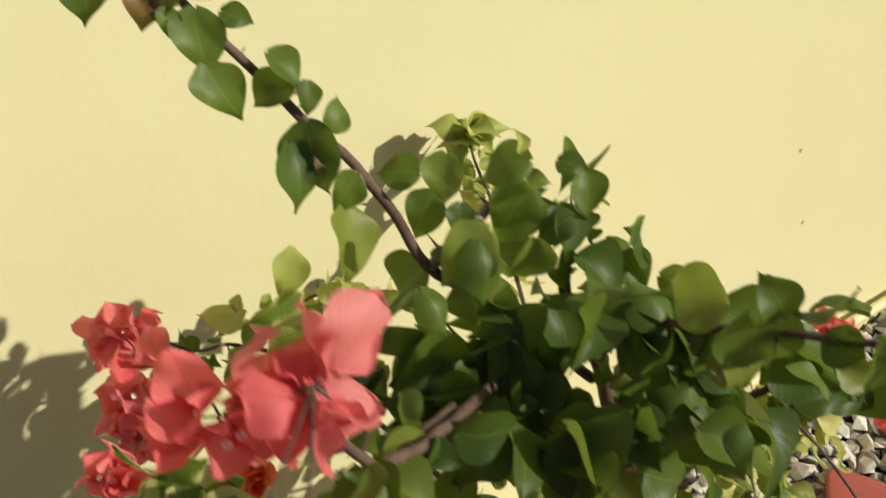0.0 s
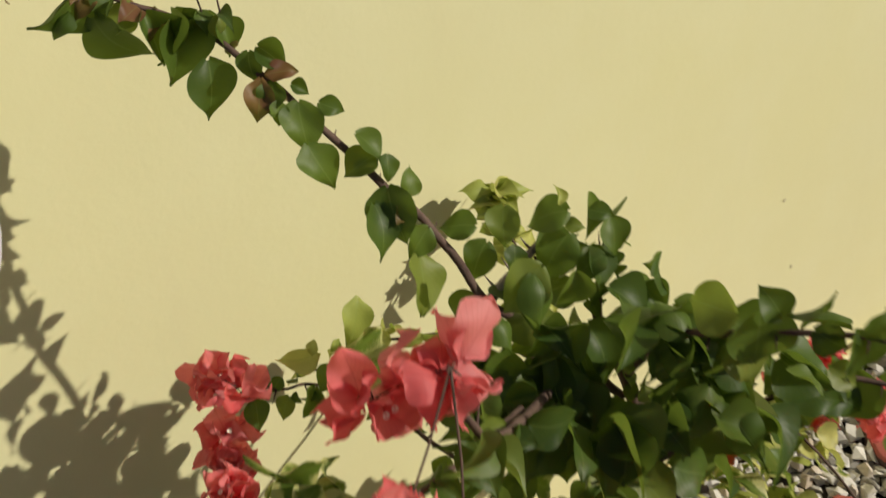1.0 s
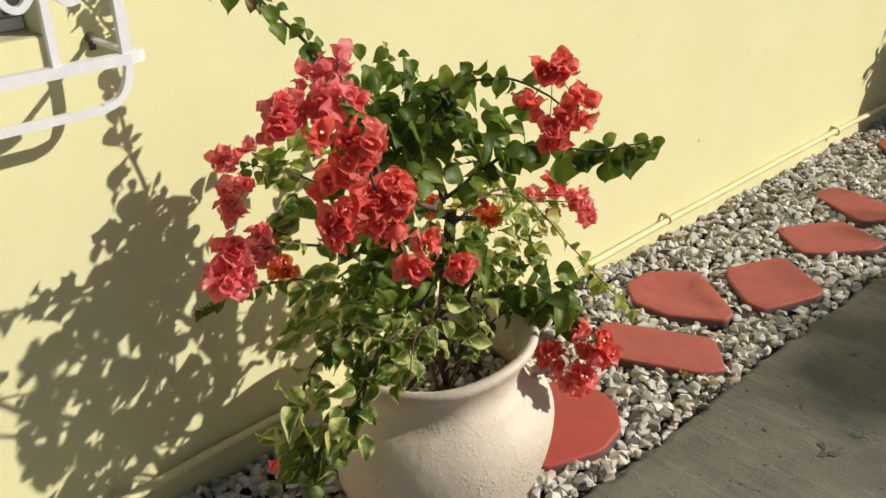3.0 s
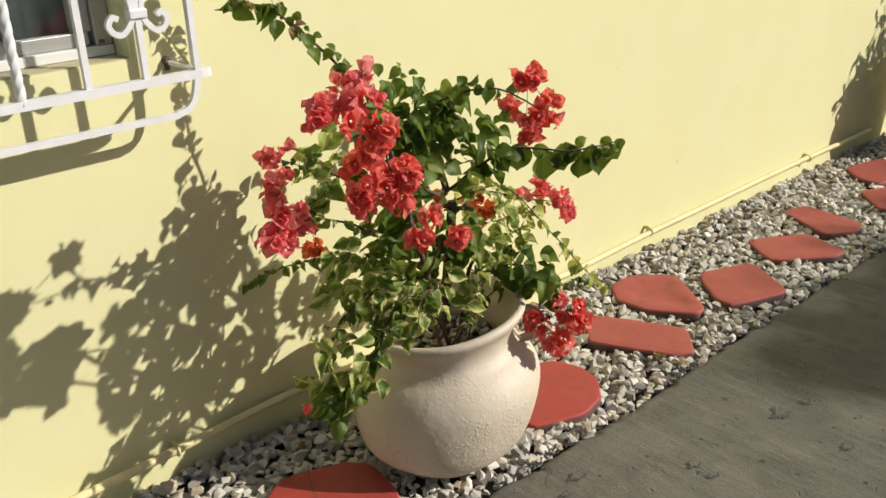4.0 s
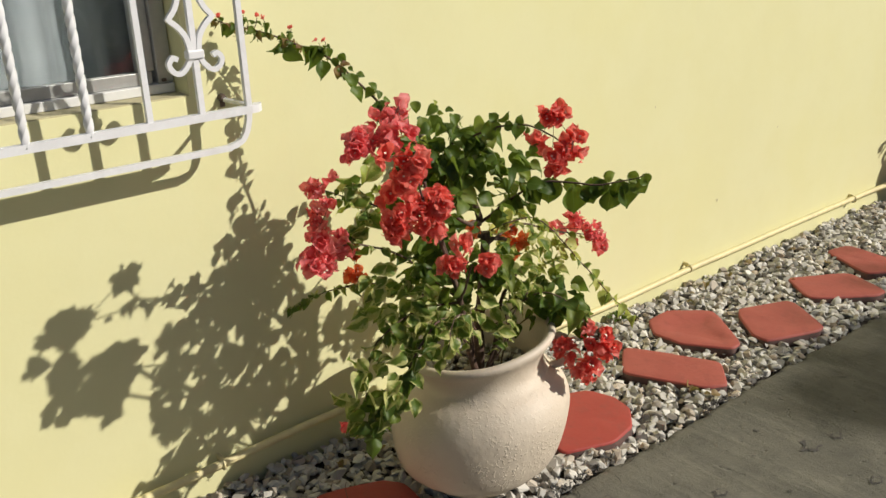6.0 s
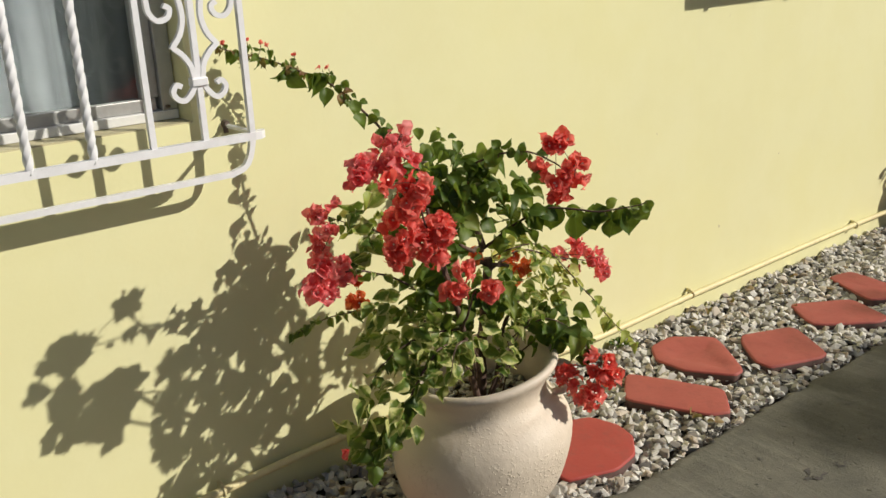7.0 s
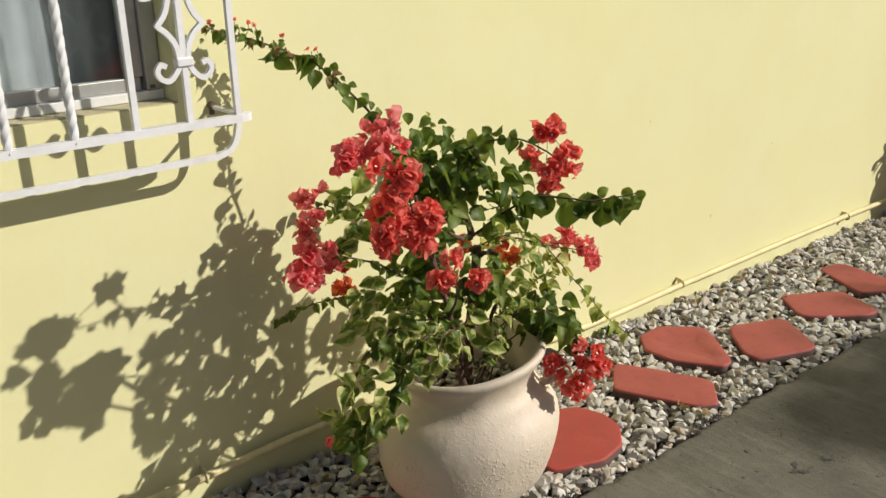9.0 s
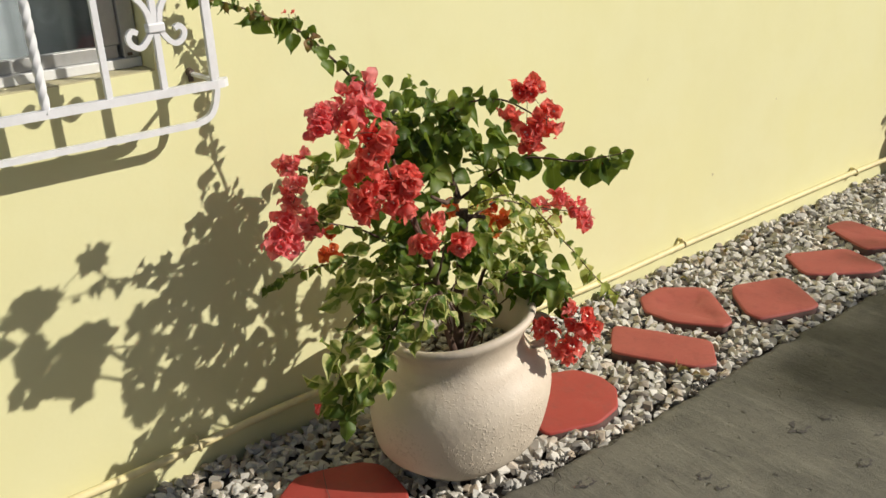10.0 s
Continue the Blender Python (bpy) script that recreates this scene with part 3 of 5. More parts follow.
# the iron grille in front of the window
FRONT = 0.782
grille = hub("window_grille", (0.016, FRONT, 1.146), "white-painted wrought-iron window grille with twisted bars", "window grille")
G = Vector((0.016, FRONT, 1.146))


def iron(name, line, r, square=True, twist=0.0, label="", sides=8):
    bm = bmesh.new()
    tube(bm, [Vector(p) - G for p in line], r, r, sides, square, twist, side=(0, 1, 0.001) if not twist else None)
    return part(name, bm, IRON, grille, label, smooth=bool(twist) or not square)


TOP = 2.27
for z, label in ((1.146, "lower rail with a bent end"), (TOP, "upper rail with a bent end")):
    iron("rail", [(-1.40, FRONT, z), (0.142, FRONT, z), (0.157, FRONT + 0.003, z), (0.166, FRONT + 0.010, z), (0.170, FRONT + 0.022, z)], 0.0135, label=label)
    iron("arm", [(0.168, FRONT + 0.015, z - 0.002), (0.170, 1.0, z - 0.007)], 0.0062, label="thin arm back to the wall")
HOOP_Y = 0.885
iron("hoop", smooth_line([(0.187, HOOP_Y, 2.295), (0.187, HOOP_Y, 1.898), (0.187, HOOP_Y, 1.49), (0.187, HOOP_Y, 1.199), (0.186, HOOP_Y, 1.125), (0.181, HOOP_Y, 1.092), (0.171, HOOP_Y, 1.065), (0.154, HOOP_Y, 1.046), (0.124, HOOP_Y, 1.037), (0.085, HOOP_Y, 1.035), (-0.306, HOOP_Y, 1.035), (-0.787, HOOP_Y, 1.034), (-1.396, HOOP_Y, 1.034)], 5), 0.0105, label="round-cornered belly hoop")
for x, turned in ((-0.916, 1), (-0.781, 0), (-0.651, 0), (-0.516, 1), (-0.383, 1), (-0.248, 1), (-0.112, 0), (0.015, 0), (0.136, 0)):
    line = [Vector((x, FRONT, 1.146 + (TOP - 1.146) * k / (220 if turned else 1))) for k in range(221 if turned else 2)]
    iron("bar", line, 0.0106 if turned else 0.0098, True, 9.0 if turned else 0.0, "twisted iron bar" if turned else "")


def scroll(xc, mirror):
    """The scrolls on one side of a bar."""
    def at(pts):
        return smooth_line([(xc + mirror * x, FRONT - 0.002, z - 0.009) for x, z in pts], 5)
    lower = [(0.008, 1.304), (0.019, 1.281), (0.039, 1.263), (0.057, 1.269), (0.065, 1.286), (0.055, 1.3), (0.043, 1.295)]
    upper = [(0.01, 1.309), (0.016, 1.34), (0.032, 1.365), (0.054, 1.384)]
    bulge = [(0.054, 1.384), (0.035, 1.407), (0.024, 1.436), (0.023, 1.464), (0.032, 1.501), (0.059, 1.541), (0.084, 1.56)]
    curl = [(0.084, 1.56), (0.099, 1.531), (0.101, 1.487), (0.097, 1.461), (0.079, 1.444), (0.057, 1.45), (0.05, 1.468), (0.063, 1.477)]
    iron("scroll", at(lower), 0.0085, True)
    iron("scroll", [*at(upper), *at(bulge)[1:]], 0.0085, True)
    iron("scroll", at(curl), 0.0085, True)


for xc in (0.015, -0.716):
    scroll(xc, 1)
    scroll(xc, -1)
    bm = bmesh.new()
    box(bm, xc - 0.020 - G.x, -0.013, 1.283 - G.z, xc + 0.020 - G.x, 0.012, 1.303 - G.z, 0.003)
    part("collar", bm, IRON, grille)
bm = bmesh.new()
tube(bm, [Vector((0.169 - G.x, 0.2185, 1.143 - G.z)), Vector((0.169 - G.x, 0.206, 1.143 - G.z)), Vector((0.169 - G.x, 0.2, 1.143 - G.z))], 0.011, 0.008, 10)
box(bm, 0.163 - G.x, 0.2135, 1.118 - G.z, 0.177 - G.x, 0.2178, 1.136 - G.z, 0.002)
part("anchor", bm, METAL, grille, "rusty wall anchor")

# the window
window = hub("window_1", (-0.5, 1.09, 1.2), "grey aluminium sliding window with a curtain behind", "window", kind="structure")
W = Vector((-0.5, 1.09, 1.2))


def frame_bar(name, x0, y0, z0, x1, y1, z1, material=None, label=""):
    bm = bmesh.new()
    box(bm, x0 - W.x, y0 - W.y, z0 - W.z, x1 - W.x, y1 - W.y, z1 - W.z, 0.002)
    return part(name, bm, material or FRAME, window, label)


frame_bar("window_frame", OPEN_LEFT + 0.003, 1.075, 1.163, OPEN_RIGHT - 0.003, 1.165, 1.187, FRAME_LIGHT, "white lower frame rail")
frame_bar("window_frame", OPEN_LEFT + 0.003, 1.095, 1.188, 0.030, 1.125, 1.220, FRAME, "grey lower sash rail")
frame_bar("window_frame", 0.040, 1.08, 1.188, OPEN_RIGHT - 0.003, 1.16, OPEN_HIGH - 0.003)
frame_bar("window_frame", -0.005, 1.095, 1.221, 0.039, 1.125, OPEN_HIGH - 0.04)
frame_bar("window_frame", OPEN_LEFT + 0.003, 1.095, 1.221, OPEN_LEFT + 0.05, 1.125, OPEN_HIGH - 0.04)
frame_bar("window_frame", OPEN_LEFT + 0.003, 1.08, OPEN_HIGH - 0.038, 0.039, 1.16, OPEN_HIGH - 0.003)
frame_bar("latch", 0.047, 1.072, 1.193, 0.059, 1.081, 1.201, METAL)
pane = frame_bar("pane", OPEN_LEFT + 0.048, 1.108, 1.218, -0.003, 1.112, OPEN_HIGH - 0.038, GLASS)
pane.visible_shadow = False
curtain_bm = bmesh.new()
cols = []
for i in range(221):
    x = -1.6 + 1.70 * i / 220
    y = 1.205 + 0.011 * math.sin(i * 0.21 + 1.0 * math.sin(i * 0.05)) + 0.003 * math.sin(i * 0.8)
    cols.append([curtain_bm.verts.new((x, y + 0.02 * z, z)) for z in (0.5, 1.2, 1.8, 2.4)])
for a, b in zip(cols, cols[1:]):
    for j in range(3):
        curtain_bm.faces.new((a[j], b[j], b[j + 1], a[j + 1]))
curtain = tagged(part("curtain", curtain_bm, CURTAIN, smooth=True), "pale grey folded curtain behind the window glass", "curtain")
bm = bmesh.new()
tube(bm, [Vector((-1.9, 1.25, 2.42)), Vector((1.1, 1.25, 2.42))], 0.012, 0.012, 8)
tagged(part("curtain_rod", bm, FRAME, smooth=True), "plain metal curtain rod over the window", "curtain rod")


# leaves and bracts
def blade(widths, fold, bend, wave, lift=0.0, columns=(-1, -0.66, -0.33, 0, 0.33, 0.66, 1), seed=0, hook=0.0):
    """A leaf of length 1 along y, its face to +z: vertices, faces, uv."""
    rng = random.Random(seed)
    ph = rng.uniform(0, 6)
    fine = smooth_line([(v, w, 0) for v, w in widths], 2)
    widths = [(p.x, max(0.003, p.y)) for p in fine]
    co, uv, faces, n, c = [], [], [], len(widths), len(columns)
    for i, (v, w) in enumerate(widths):
        for u in columns:
            y = v - 0.07 * u * u * max(0.0, 1 - v / 0.08) + 0.02 * math.sin(u * 5 + ph) * v
            z = fold * (0.20 * abs(u) + 0.95 * u * u) * w - bend * (0.55 * v * v + 0.5 * v ** 4) + wave * math.sin(v * 9 + ph + u * 2) * abs(u) + lift * math.sin(math.pi * v)
            co.append((u * w + 0.03 * math.sin(v * 4 + ph) + hook * v ** 3, y, z))
            uv.append((0.5 + u * 0.5, v))
    for i in range(n - 1):
        for k in range(c - 1):
            a = i * c + k
            faces.append((a, a + 1, a + c + 1, a + c))
    return np.array(co), faces, uv


HEART = ((0.0, 0.04), (0.03, 0.18), (0.08, 0.30), (0.17, 0.395), (0.29, 0.44), (0.42, 0.435), (0.55, 0.39), (0.67, 0.315), (0.78, 0.215), (0.87, 0.115), (0.94, 0.042), (1.0, 0.004))
TIPPED = ((0.0, 0.05), (0.03, 0.14), (0.08, 0.26), (0.16, 0.37), (0.28, 0.435), (0.42, 0.445), (0.55, 0.405), (0.67, 0.32), (0.78, 0.21), (0.87, 0.10), (0.94, 0.035), (1.0, 0.004))
OVATE = ((0.0, 0.03), (0.08, 0.17), (0.20, 0.30), (0.38, 0.37), (0.56, 0.345), (0.74, 0.23), (0.88, 0.10), (1.0, 0.004))
PETAL = ((0.0, 0.07), (0.1, 0.30), (0.28, 0.47), (0.5, 0.50), (0.7, 0.42), (0.86, 0.25), (0.96, 0.09), (1.0, 0.01))
HEARTS = [blade(HEART, f, b, w, 0.05, seed=s, hook=0.10 * (-1) ** s) for s, (f, b, w) in enumerate(((0.35, 0.25, 0.04), (0.15, 0.5, 0.055), (0.8, 0.35, 0.04), (0.25, 0.15, 0.055), (0.6, 0.75, 0.04), (1.2, 0.5, 0.04), (-0.5, 0.5, 0.055)))]
TIPPEDS = [blade(TIPPED, f, b, w, 0.05, seed=s, hook=h) for s, (f, b, w, h) in enumerate(((0.35, 0.3, 0.04, 0.22), (0.2, 0.55, 0.06, -0.25), (0.8, 0.3, 0.04, 0.15), (1.3, 0.5, 0.03, -0.3), (0.5, 0.8, 0.05, 0.3), (0.3, 0.15, 0.06, -0.1)))]
OVATES = [blade(OVATE, f, b, w, 0.04, seed=s) for s, (f, b, w) in enumerate(((0.4, 0.3, 0.06), (0.2, 0.6, 0.07), (0.8, 0.25, 0.05), (0.3, 0.15, 0.08), (-0.3, 0.4, 0.07), (0.6, 0.7, 0.06)))]
PETALS = [blade(PETAL, f, b, w, l, (-1, -0.72, -0.45, -0.15, 0.15, 0.45, 0.72, 1), seed=s) for s, (f, b, w, l) in enumerate(((0.30, -0.30, 0.13, 0.0), (0.15, -0.45, 0.16, 0.06), (0.5, -0.15, 0.13, -0.05), (0.1, 0.1, 0.17, 0.12), (0.7, -0.5, 0.12, 0.0), (0.4, 0.25, 0.15, 0.1)))]


def blade_mesh(name, blades, material):
    """One mesh out of (shape, matrix) blades, with uv."""
    verts, faces, uvs, base = [], [], [], 0
    for (co, fs, uv), m in blades:
        a = np.array(m)
        verts.append(co @ a[:3, :3].T + a[:3, 3])
        for f in fs:
            faces.append(tuple(i + base for i in f))
            uvs += [uv[i] for i in f]
        base += len(co)
    me = bpy.data.meshes.new(name)
    me.from_pydata(np.concatenate(verts).tolist(), [], faces)
    layer = me.uv_layers.new(name="UVMap")
    layer.data.foreach_set("uv", np.array(uvs, dtype=np.float32).ravel())
    me.materials.append(material)
    me.polygons.foreach_set("use_smooth", [True] * len(me.polygons))
    return me


def aim(place, tip, face, size):
    """The pose of a blade whose tip points along tip and whose upper side looks towards face."""
    y = Vector(tip).normalized()
    z = Vector(face) - Vector(face).dot(y) * y
    if z.length < 1e-4:
        z = y.orthogonal()
    z.normalize()
    x = y.cross(z)
    m = Matrix((x, y, z)).transposed().to_4x4()
    return Matrix.Translation(place) @ m @ Matrix.Scale(size, 4)


def rnd_vec(rng):
    return Vector((rng.gauss(0, 1), rng.gauss(0, 1), rng.gauss(0, 1)))


AXIS = Vector((0.622, 0.580, 0.0))
plant = hub("bougainvillea", (0.660, 0.552, 0.33), "bougainvillea bush with coral-red bracts in the cream pot", "bush")
PLANT = Vector((0.660, 0.552, 0.33))


def stem(points, r0, r1, name="branch", label="", steps=6):
    line = smooth_line(points, steps)
    line = [p + 0.004 * Vector((noise.noise(p * 22), noise.noise(p * 22 + Vector((9, 0, 0))), noise.noise(p * 22 + Vector((0, 9, 0))))) for p in line]
    bm = bmesh.new()
    tube(bm, [p - PLANT for p in line], r0, r1, 7)
    # thorns
    for i in range(4, len(line) - 2, 5):
        d = (line[i + 1] - line[i]).normalized().orthogonal()
        tube(bm, [line[i] - PLANT, line[i] + d * 0.006 - PLANT, line[i] + d * 0.012 + Vector((0, 0, 0.002)) - PLANT], max(0.0012, r1 * 0.5), 0.0003, 4)
    part(name, bm, PALE_BARK if label else BARK, plant, label, smooth=True)
    return line


LINES = {}


def grow(key, r0, r1, *points):
    LINES[key] = stem(points, r0, r1, "trunk" if key.startswith("trunk") else "branch", "grey scarred branch stub" if key == "white" else "")


grow("trunk", 0.017, 0.013, (0.655, 0.557, 0.32), (0.665, 0.567, 0.45), (0.695, 0.577, 0.6), (0.705, 0.572, 0.74))
grow("trunk2", 0.011, 0.004, (0.625, 0.527, 0.32), (0.585, 0.517, 0.45), (0.545, 0.497, 0.6), (0.475, 0.457, 0.75), (0.405, 0.407, 0.88), (0.345, 0.367, 1))
grow("trunk3", 0.008, 0.004, (0.685, 0.547, 0.32), (0.725, 0.547, 0.45), (0.745, 0.547, 0.55), (0.805, 0.527, 0.62))
grow("top", 0.01, 0.003, (0.69, 0.57, 0.77), (0.665, 0.59, 0.88), (0.625, 0.6, 0.97), (0.64, 0.61, 1.045))
grow("white", 0.0052, 0.004, (0.523, 0.641, 1.014), (0.546, 0.647, 1.025), (0.566, 0.648, 1.034), (0.582, 0.656, 1.037), (0.594, 0.655, 1.044))
grow("white_twig", 0.0028, 0.001, (0.585, 0.654, 1.03), (0.615, 0.63, 1.04), (0.65, 0.605, 1.042))
grow("arch", 0.0048, 0.0014, (0.665, 0.597, 0.86), (0.575, 0.62, 0.965), (0.522, 0.642, 1.017), (0.505, 0.68, 1.065), (0.462, 0.71, 1.13), (0.43, 0.742, 1.175), (0.392, 0.79, 1.229), (0.368, 0.835, 1.25), (0.31, 0.868, 1.282), (0.245, 0.9, 1.313), (0.198, 0.93, 1.327), (0.152, 0.95, 1.346))
grow("right_top", 0.0036, 0.0018, (0.665, 0.597, 0.88), (0.6, 0.52, 1), (0.59, 0.473, 1.046), (0.604, 0.421, 1.072), (0.64, 0.361, 1.085), (0.667, 0.284, 1.066), (0.64, 0.21, 1.06))
grow("right", 0.0046, 0.0012, (0.69, 0.57, 0.77), (0.76, 0.53, 0.83), (0.84, 0.475, 0.875), (0.92, 0.36, 0.872), (0.975, 0.3, 0.885), (1.003, 0.265, 0.9))
grow("big", 0.005, 0.002, (0.475, 0.457, 0.75), (0.4, 0.39, 0.84), (0.34, 0.355, 0.93), (0.28, 0.31, 1.06))
grow("upper_left", 0.005, 0.002, (0.615, 0.617, 0.92), (0.47, 0.52, 1), (0.37, 0.45, 1.08), (0.335, 0.435, 1.145))
grow("far_left", 0.003, 0.0015, (0.465, 0.527, 1), (0.36, 0.46, 1.06), (0.22, 0.41, 1.1))
grow("left", 0.0032, 0.001, (0.605, 0.557, 0.7), (0.54, 0.66, 0.765), (0.48, 0.79, 0.825), (0.43, 0.83, 0.845), (0.39, 0.825, 0.865), (0.345, 0.855, 0.885))
grow("left_mid", 0.004, 0.0015, (0.545, 0.497, 0.6), (0.42, 0.54, 0.74), (0.28, 0.54, 0.82), (0.16, 0.5, 0.85))
grow("twig", 0.003, 0.001, (0.555, 0.55, 0.58), (0.43, 0.72, 0.62), (0.33, 0.85, 0.58), (0.258, 0.916, 0.529))
grow("yellow_twig", 0.0028, 0.001, (0.665, 0.657, 0.84), (0.625, 0.777, 0.848), (0.553, 0.862, 0.832), (0.521, 0.898, 0.802), (0.475, 0.927, 0.775))
grow("yellow_top", 0.0028, 0.0012, (0.665, 0.627, 0.78), (0.735, 0.8, 0.83), (0.768, 0.91, 0.89), (0.772, 0.935, 0.912))
grow("back_right", 0.004, 0.0015, (0.705, 0.572, 0.7), (0.855, 0.597, 0.72), (1.005, 0.602, 0.66), (1.185, 0.604, 0.6))
grow("thin_arc", 0.0022, 0.001, (0.725, 0.567, 0.74), (0.875, 0.547, 0.745), (0.965, 0.467, 0.62), (1.005, 0.357, 0.51), (1.015, 0.267, 0.47))
grow("low_right", 0.0024, 0.0015, (0.705, 0.557, 0.45), (0.785, 0.447, 0.57), (0.845, 0.357, 0.53), (0.855, 0.307, 0.44))
grow("mid_low", 0.004, 0.002, (0.545, 0.497, 0.6), (0.495, 0.407, 0.7), (0.465, 0.347, 0.77))
grow("stub", 0.0065, 0.0055, (0.682, 0.575, 0.735), (0.72, 0.56, 0.718), (0.762, 0.547, 0.709))
grow("limb", 0.009, 0.004, (0.682, 0.57, 0.768), (0.63, 0.53, 0.795), (0.57, 0.48, 0.815), (0.5, 0.44, 0.86))
grow("limb_up", 0.008, 0.003, (0.684, 0.57, 0.765), (0.655, 0.55, 0.83), (0.63, 0.535, 0.89), (0.62, 0.5, 0.97))
grow("shoot", 0.004, 0.002, (0.635, 0.527, 0.32), (0.665, 0.497, 0.42), (0.735, 0.497, 0.5), (0.785, 0.487, 0.56))
grow("shoot2", 0.004, 0.002, (0.675, 0.587, 0.32), (0.645, 0.547, 0.44), (0.605, 0.527, 0.52), (0.595, 0.487, 0.58))
grow("shoot3", 0.003, 0.0012, (0.605, 0.517, 0.32), (0.625, 0.467, 0.4), (0.665, 0.447, 0.47), (0.645, 0.427, 0.55))
grow("shoot4", 0.003, 0.0015, (0.705, 0.527, 0.32), (0.745, 0.527, 0.42), (0.805, 0.497, 0.48), (0.835, 0.447, 0.54))
grow("hang", 0.004, 0.0012, (0.585, 0.517, 0.45), (0.475, 0.477, 0.58), (0.375, 0.457, 0.54), (0.305, 0.467, 0.42), (0.265, 0.527, 0.33), (0.245, 0.607, 0.3))
grow("hang2", 0.003, 0.001, (0.545, 0.497, 0.6), (0.405, 0.527, 0.6), (0.295, 0.557, 0.52), (0.255, 0.547, 0.38))
grow("front", 0.003, 0.001, (0.605, 0.517, 0.42), (0.525, 0.437, 0.58), (0.435, 0.387, 0.62), (0.385, 0.357, 0.56))

rng = random.Random(11)
leaves = []  # (shape, matrix, kind)


def leaf_at(p, out, size, kind, hang=0.6, loose=0.0, tipped=False):
    """A leaf whose stalk leaves p along out."""
    loose = loose or (0.6 if kind == "v" else 0.5)
    tip = Vector(out).normalized() + Vector((0, 0, -hang)) + loose * rnd_vec(rng)
    if tip.z > 0.0:
        tip.z *= -0.4
    face = Vector((0.05, -0.70, 0.52)) + 0.35 * Vector(out).normalized() + (loose + 0.1) * rnd_vec(rng)
    shape = rng.choice(OVATES if kind in "vr" else (*TIPPEDS, *HEARTS) if tipped else HEARTS)
    leaves.append((shape, aim(p, tip, face, size * rng.uniform(0.65, 1.12)), kind))


def leaf_line(key, start, stop, gap, size, kind, shrink=0.0, hang=0.7, loose=0.0):
    rng.seed(f"{key} {kind} {gap}")
    line = [a.lerp(b, k / 6) for a, b in zip(LINES[key], LINES[key][1:]) for k in range(6)]
    d, run, total = 0.0, 0.0, sum((b - a).length for a, b in zip(line, line[1:]))
    k = 0
    for a, b in zip(line, line[1:]):
        step = (b - a).length
        run += step
        d += step
        f = run / total
        if not start <= f <= stop or d < gap * (1 - 0.5 * shrink * f):
            continue
        d = gap * rng.uniform(-0.35, 0.35)
        way = (b - a).normalized()
        side = way.cross(Vector((0, 0, 1))).normalized() * (1 if k % 2 else -1)
        k += 1
        out = side + 0.5 * way + 0.4 * rnd_vec(rng)
        leaf_at(b + out.normalized() * 0.008, out, size * (1 - shrink * f), kind, hang, loose, key in ("arch", "right"))


# the large leaves that stand out singly: where the stalk joins and where the tip hangs
FLAT = (HEARTS[0], HEARTS[1], HEARTS[3])
BROAD = [blade([(v, 1.12 * w) for v, w in HEART], f, b, 0.05, 0.05, seed=20 + s, hook=0.05 * (-1) ** s) for s, (f, b) in enumerate(((0.3, 0.2), (0.15, 0.35), (0.45, 0.15)))]


def hung(kind, shapes, *pairs, loose=0.34, face=(-0.12, -0.82, 0.48)):
    rng.seed(round(1000 * pairs[0][0][0]))
    for base, tip in pairs:
        way = Vector(tip) - Vector(base)
        side = Vector(face) + loose * rnd_vec(rng)
        leaves.append((rng.choice(shapes), aim(Vector(base), way, side, max(0.016, way.length * 1.08)), kind))


# on the arching branch
hung("g", HEARTS, ((0.357, 0.835, 1.259), (0.350, 0.820, 1.214)), ((0.284, 0.868, 1.272), (0.267, 0.867, 1.259)), ((0.380, 0.825, 1.262), (0.377, 0.821, 1.248)), ((0.386, 0.817, 1.257), (0.392, 0.805, 1.233)), ((0.394, 0.784, 1.237), (0.389, 0.777, 1.216)), ((0.402, 0.784, 1.239), (0.417, 0.770, 1.223)), ((0.417, 0.762, 1.210), (0.428, 0.754, 1.204)))
hung("g", FLAT, ((0.402, 0.758, 1.200), (0.396, 0.753, 1.184)), ((0.418, 0.753, 1.197), (0.409, 0.738, 1.163)), ((0.432, 0.745, 1.196), (0.445, 0.733, 1.187)), ((0.451, 0.724, 1.169), (0.466, 0.705, 1.153)), ((0.470, 0.707, 1.151), (0.463, 0.699, 1.133)), ((0.477, 0.693, 1.118), (0.491, 0.696, 1.135)), ((0.465, 0.699, 1.125), (0.455, 0.675, 1.087)))
hung("g", TIPPEDS, ((0.301, 0.859, 1.267), (0.315, 0.842, 1.226)), ((0.367, 0.809, 1.229), (0.366, 0.792, 1.190)), ((0.337, 0.844, 1.266), (0.335, 0.831, 1.229)), ((0.403, 0.767, 1.214), (0.393, 0.760, 1.192)), ((0.413, 0.736, 1.167), (0.418, 0.714, 1.137)), ((0.461, 0.713, 1.152), (0.436, 0.717, 1.137)), ((0.448, 0.699, 1.114), (0.450, 0.672, 1.083)))
hung("r", OVATES, ((0.400, 0.771, 1.221), (0.422, 0.761, 1.221)), ((0.396, 0.771, 1.217), (0.383, 0.763, 1.189)))
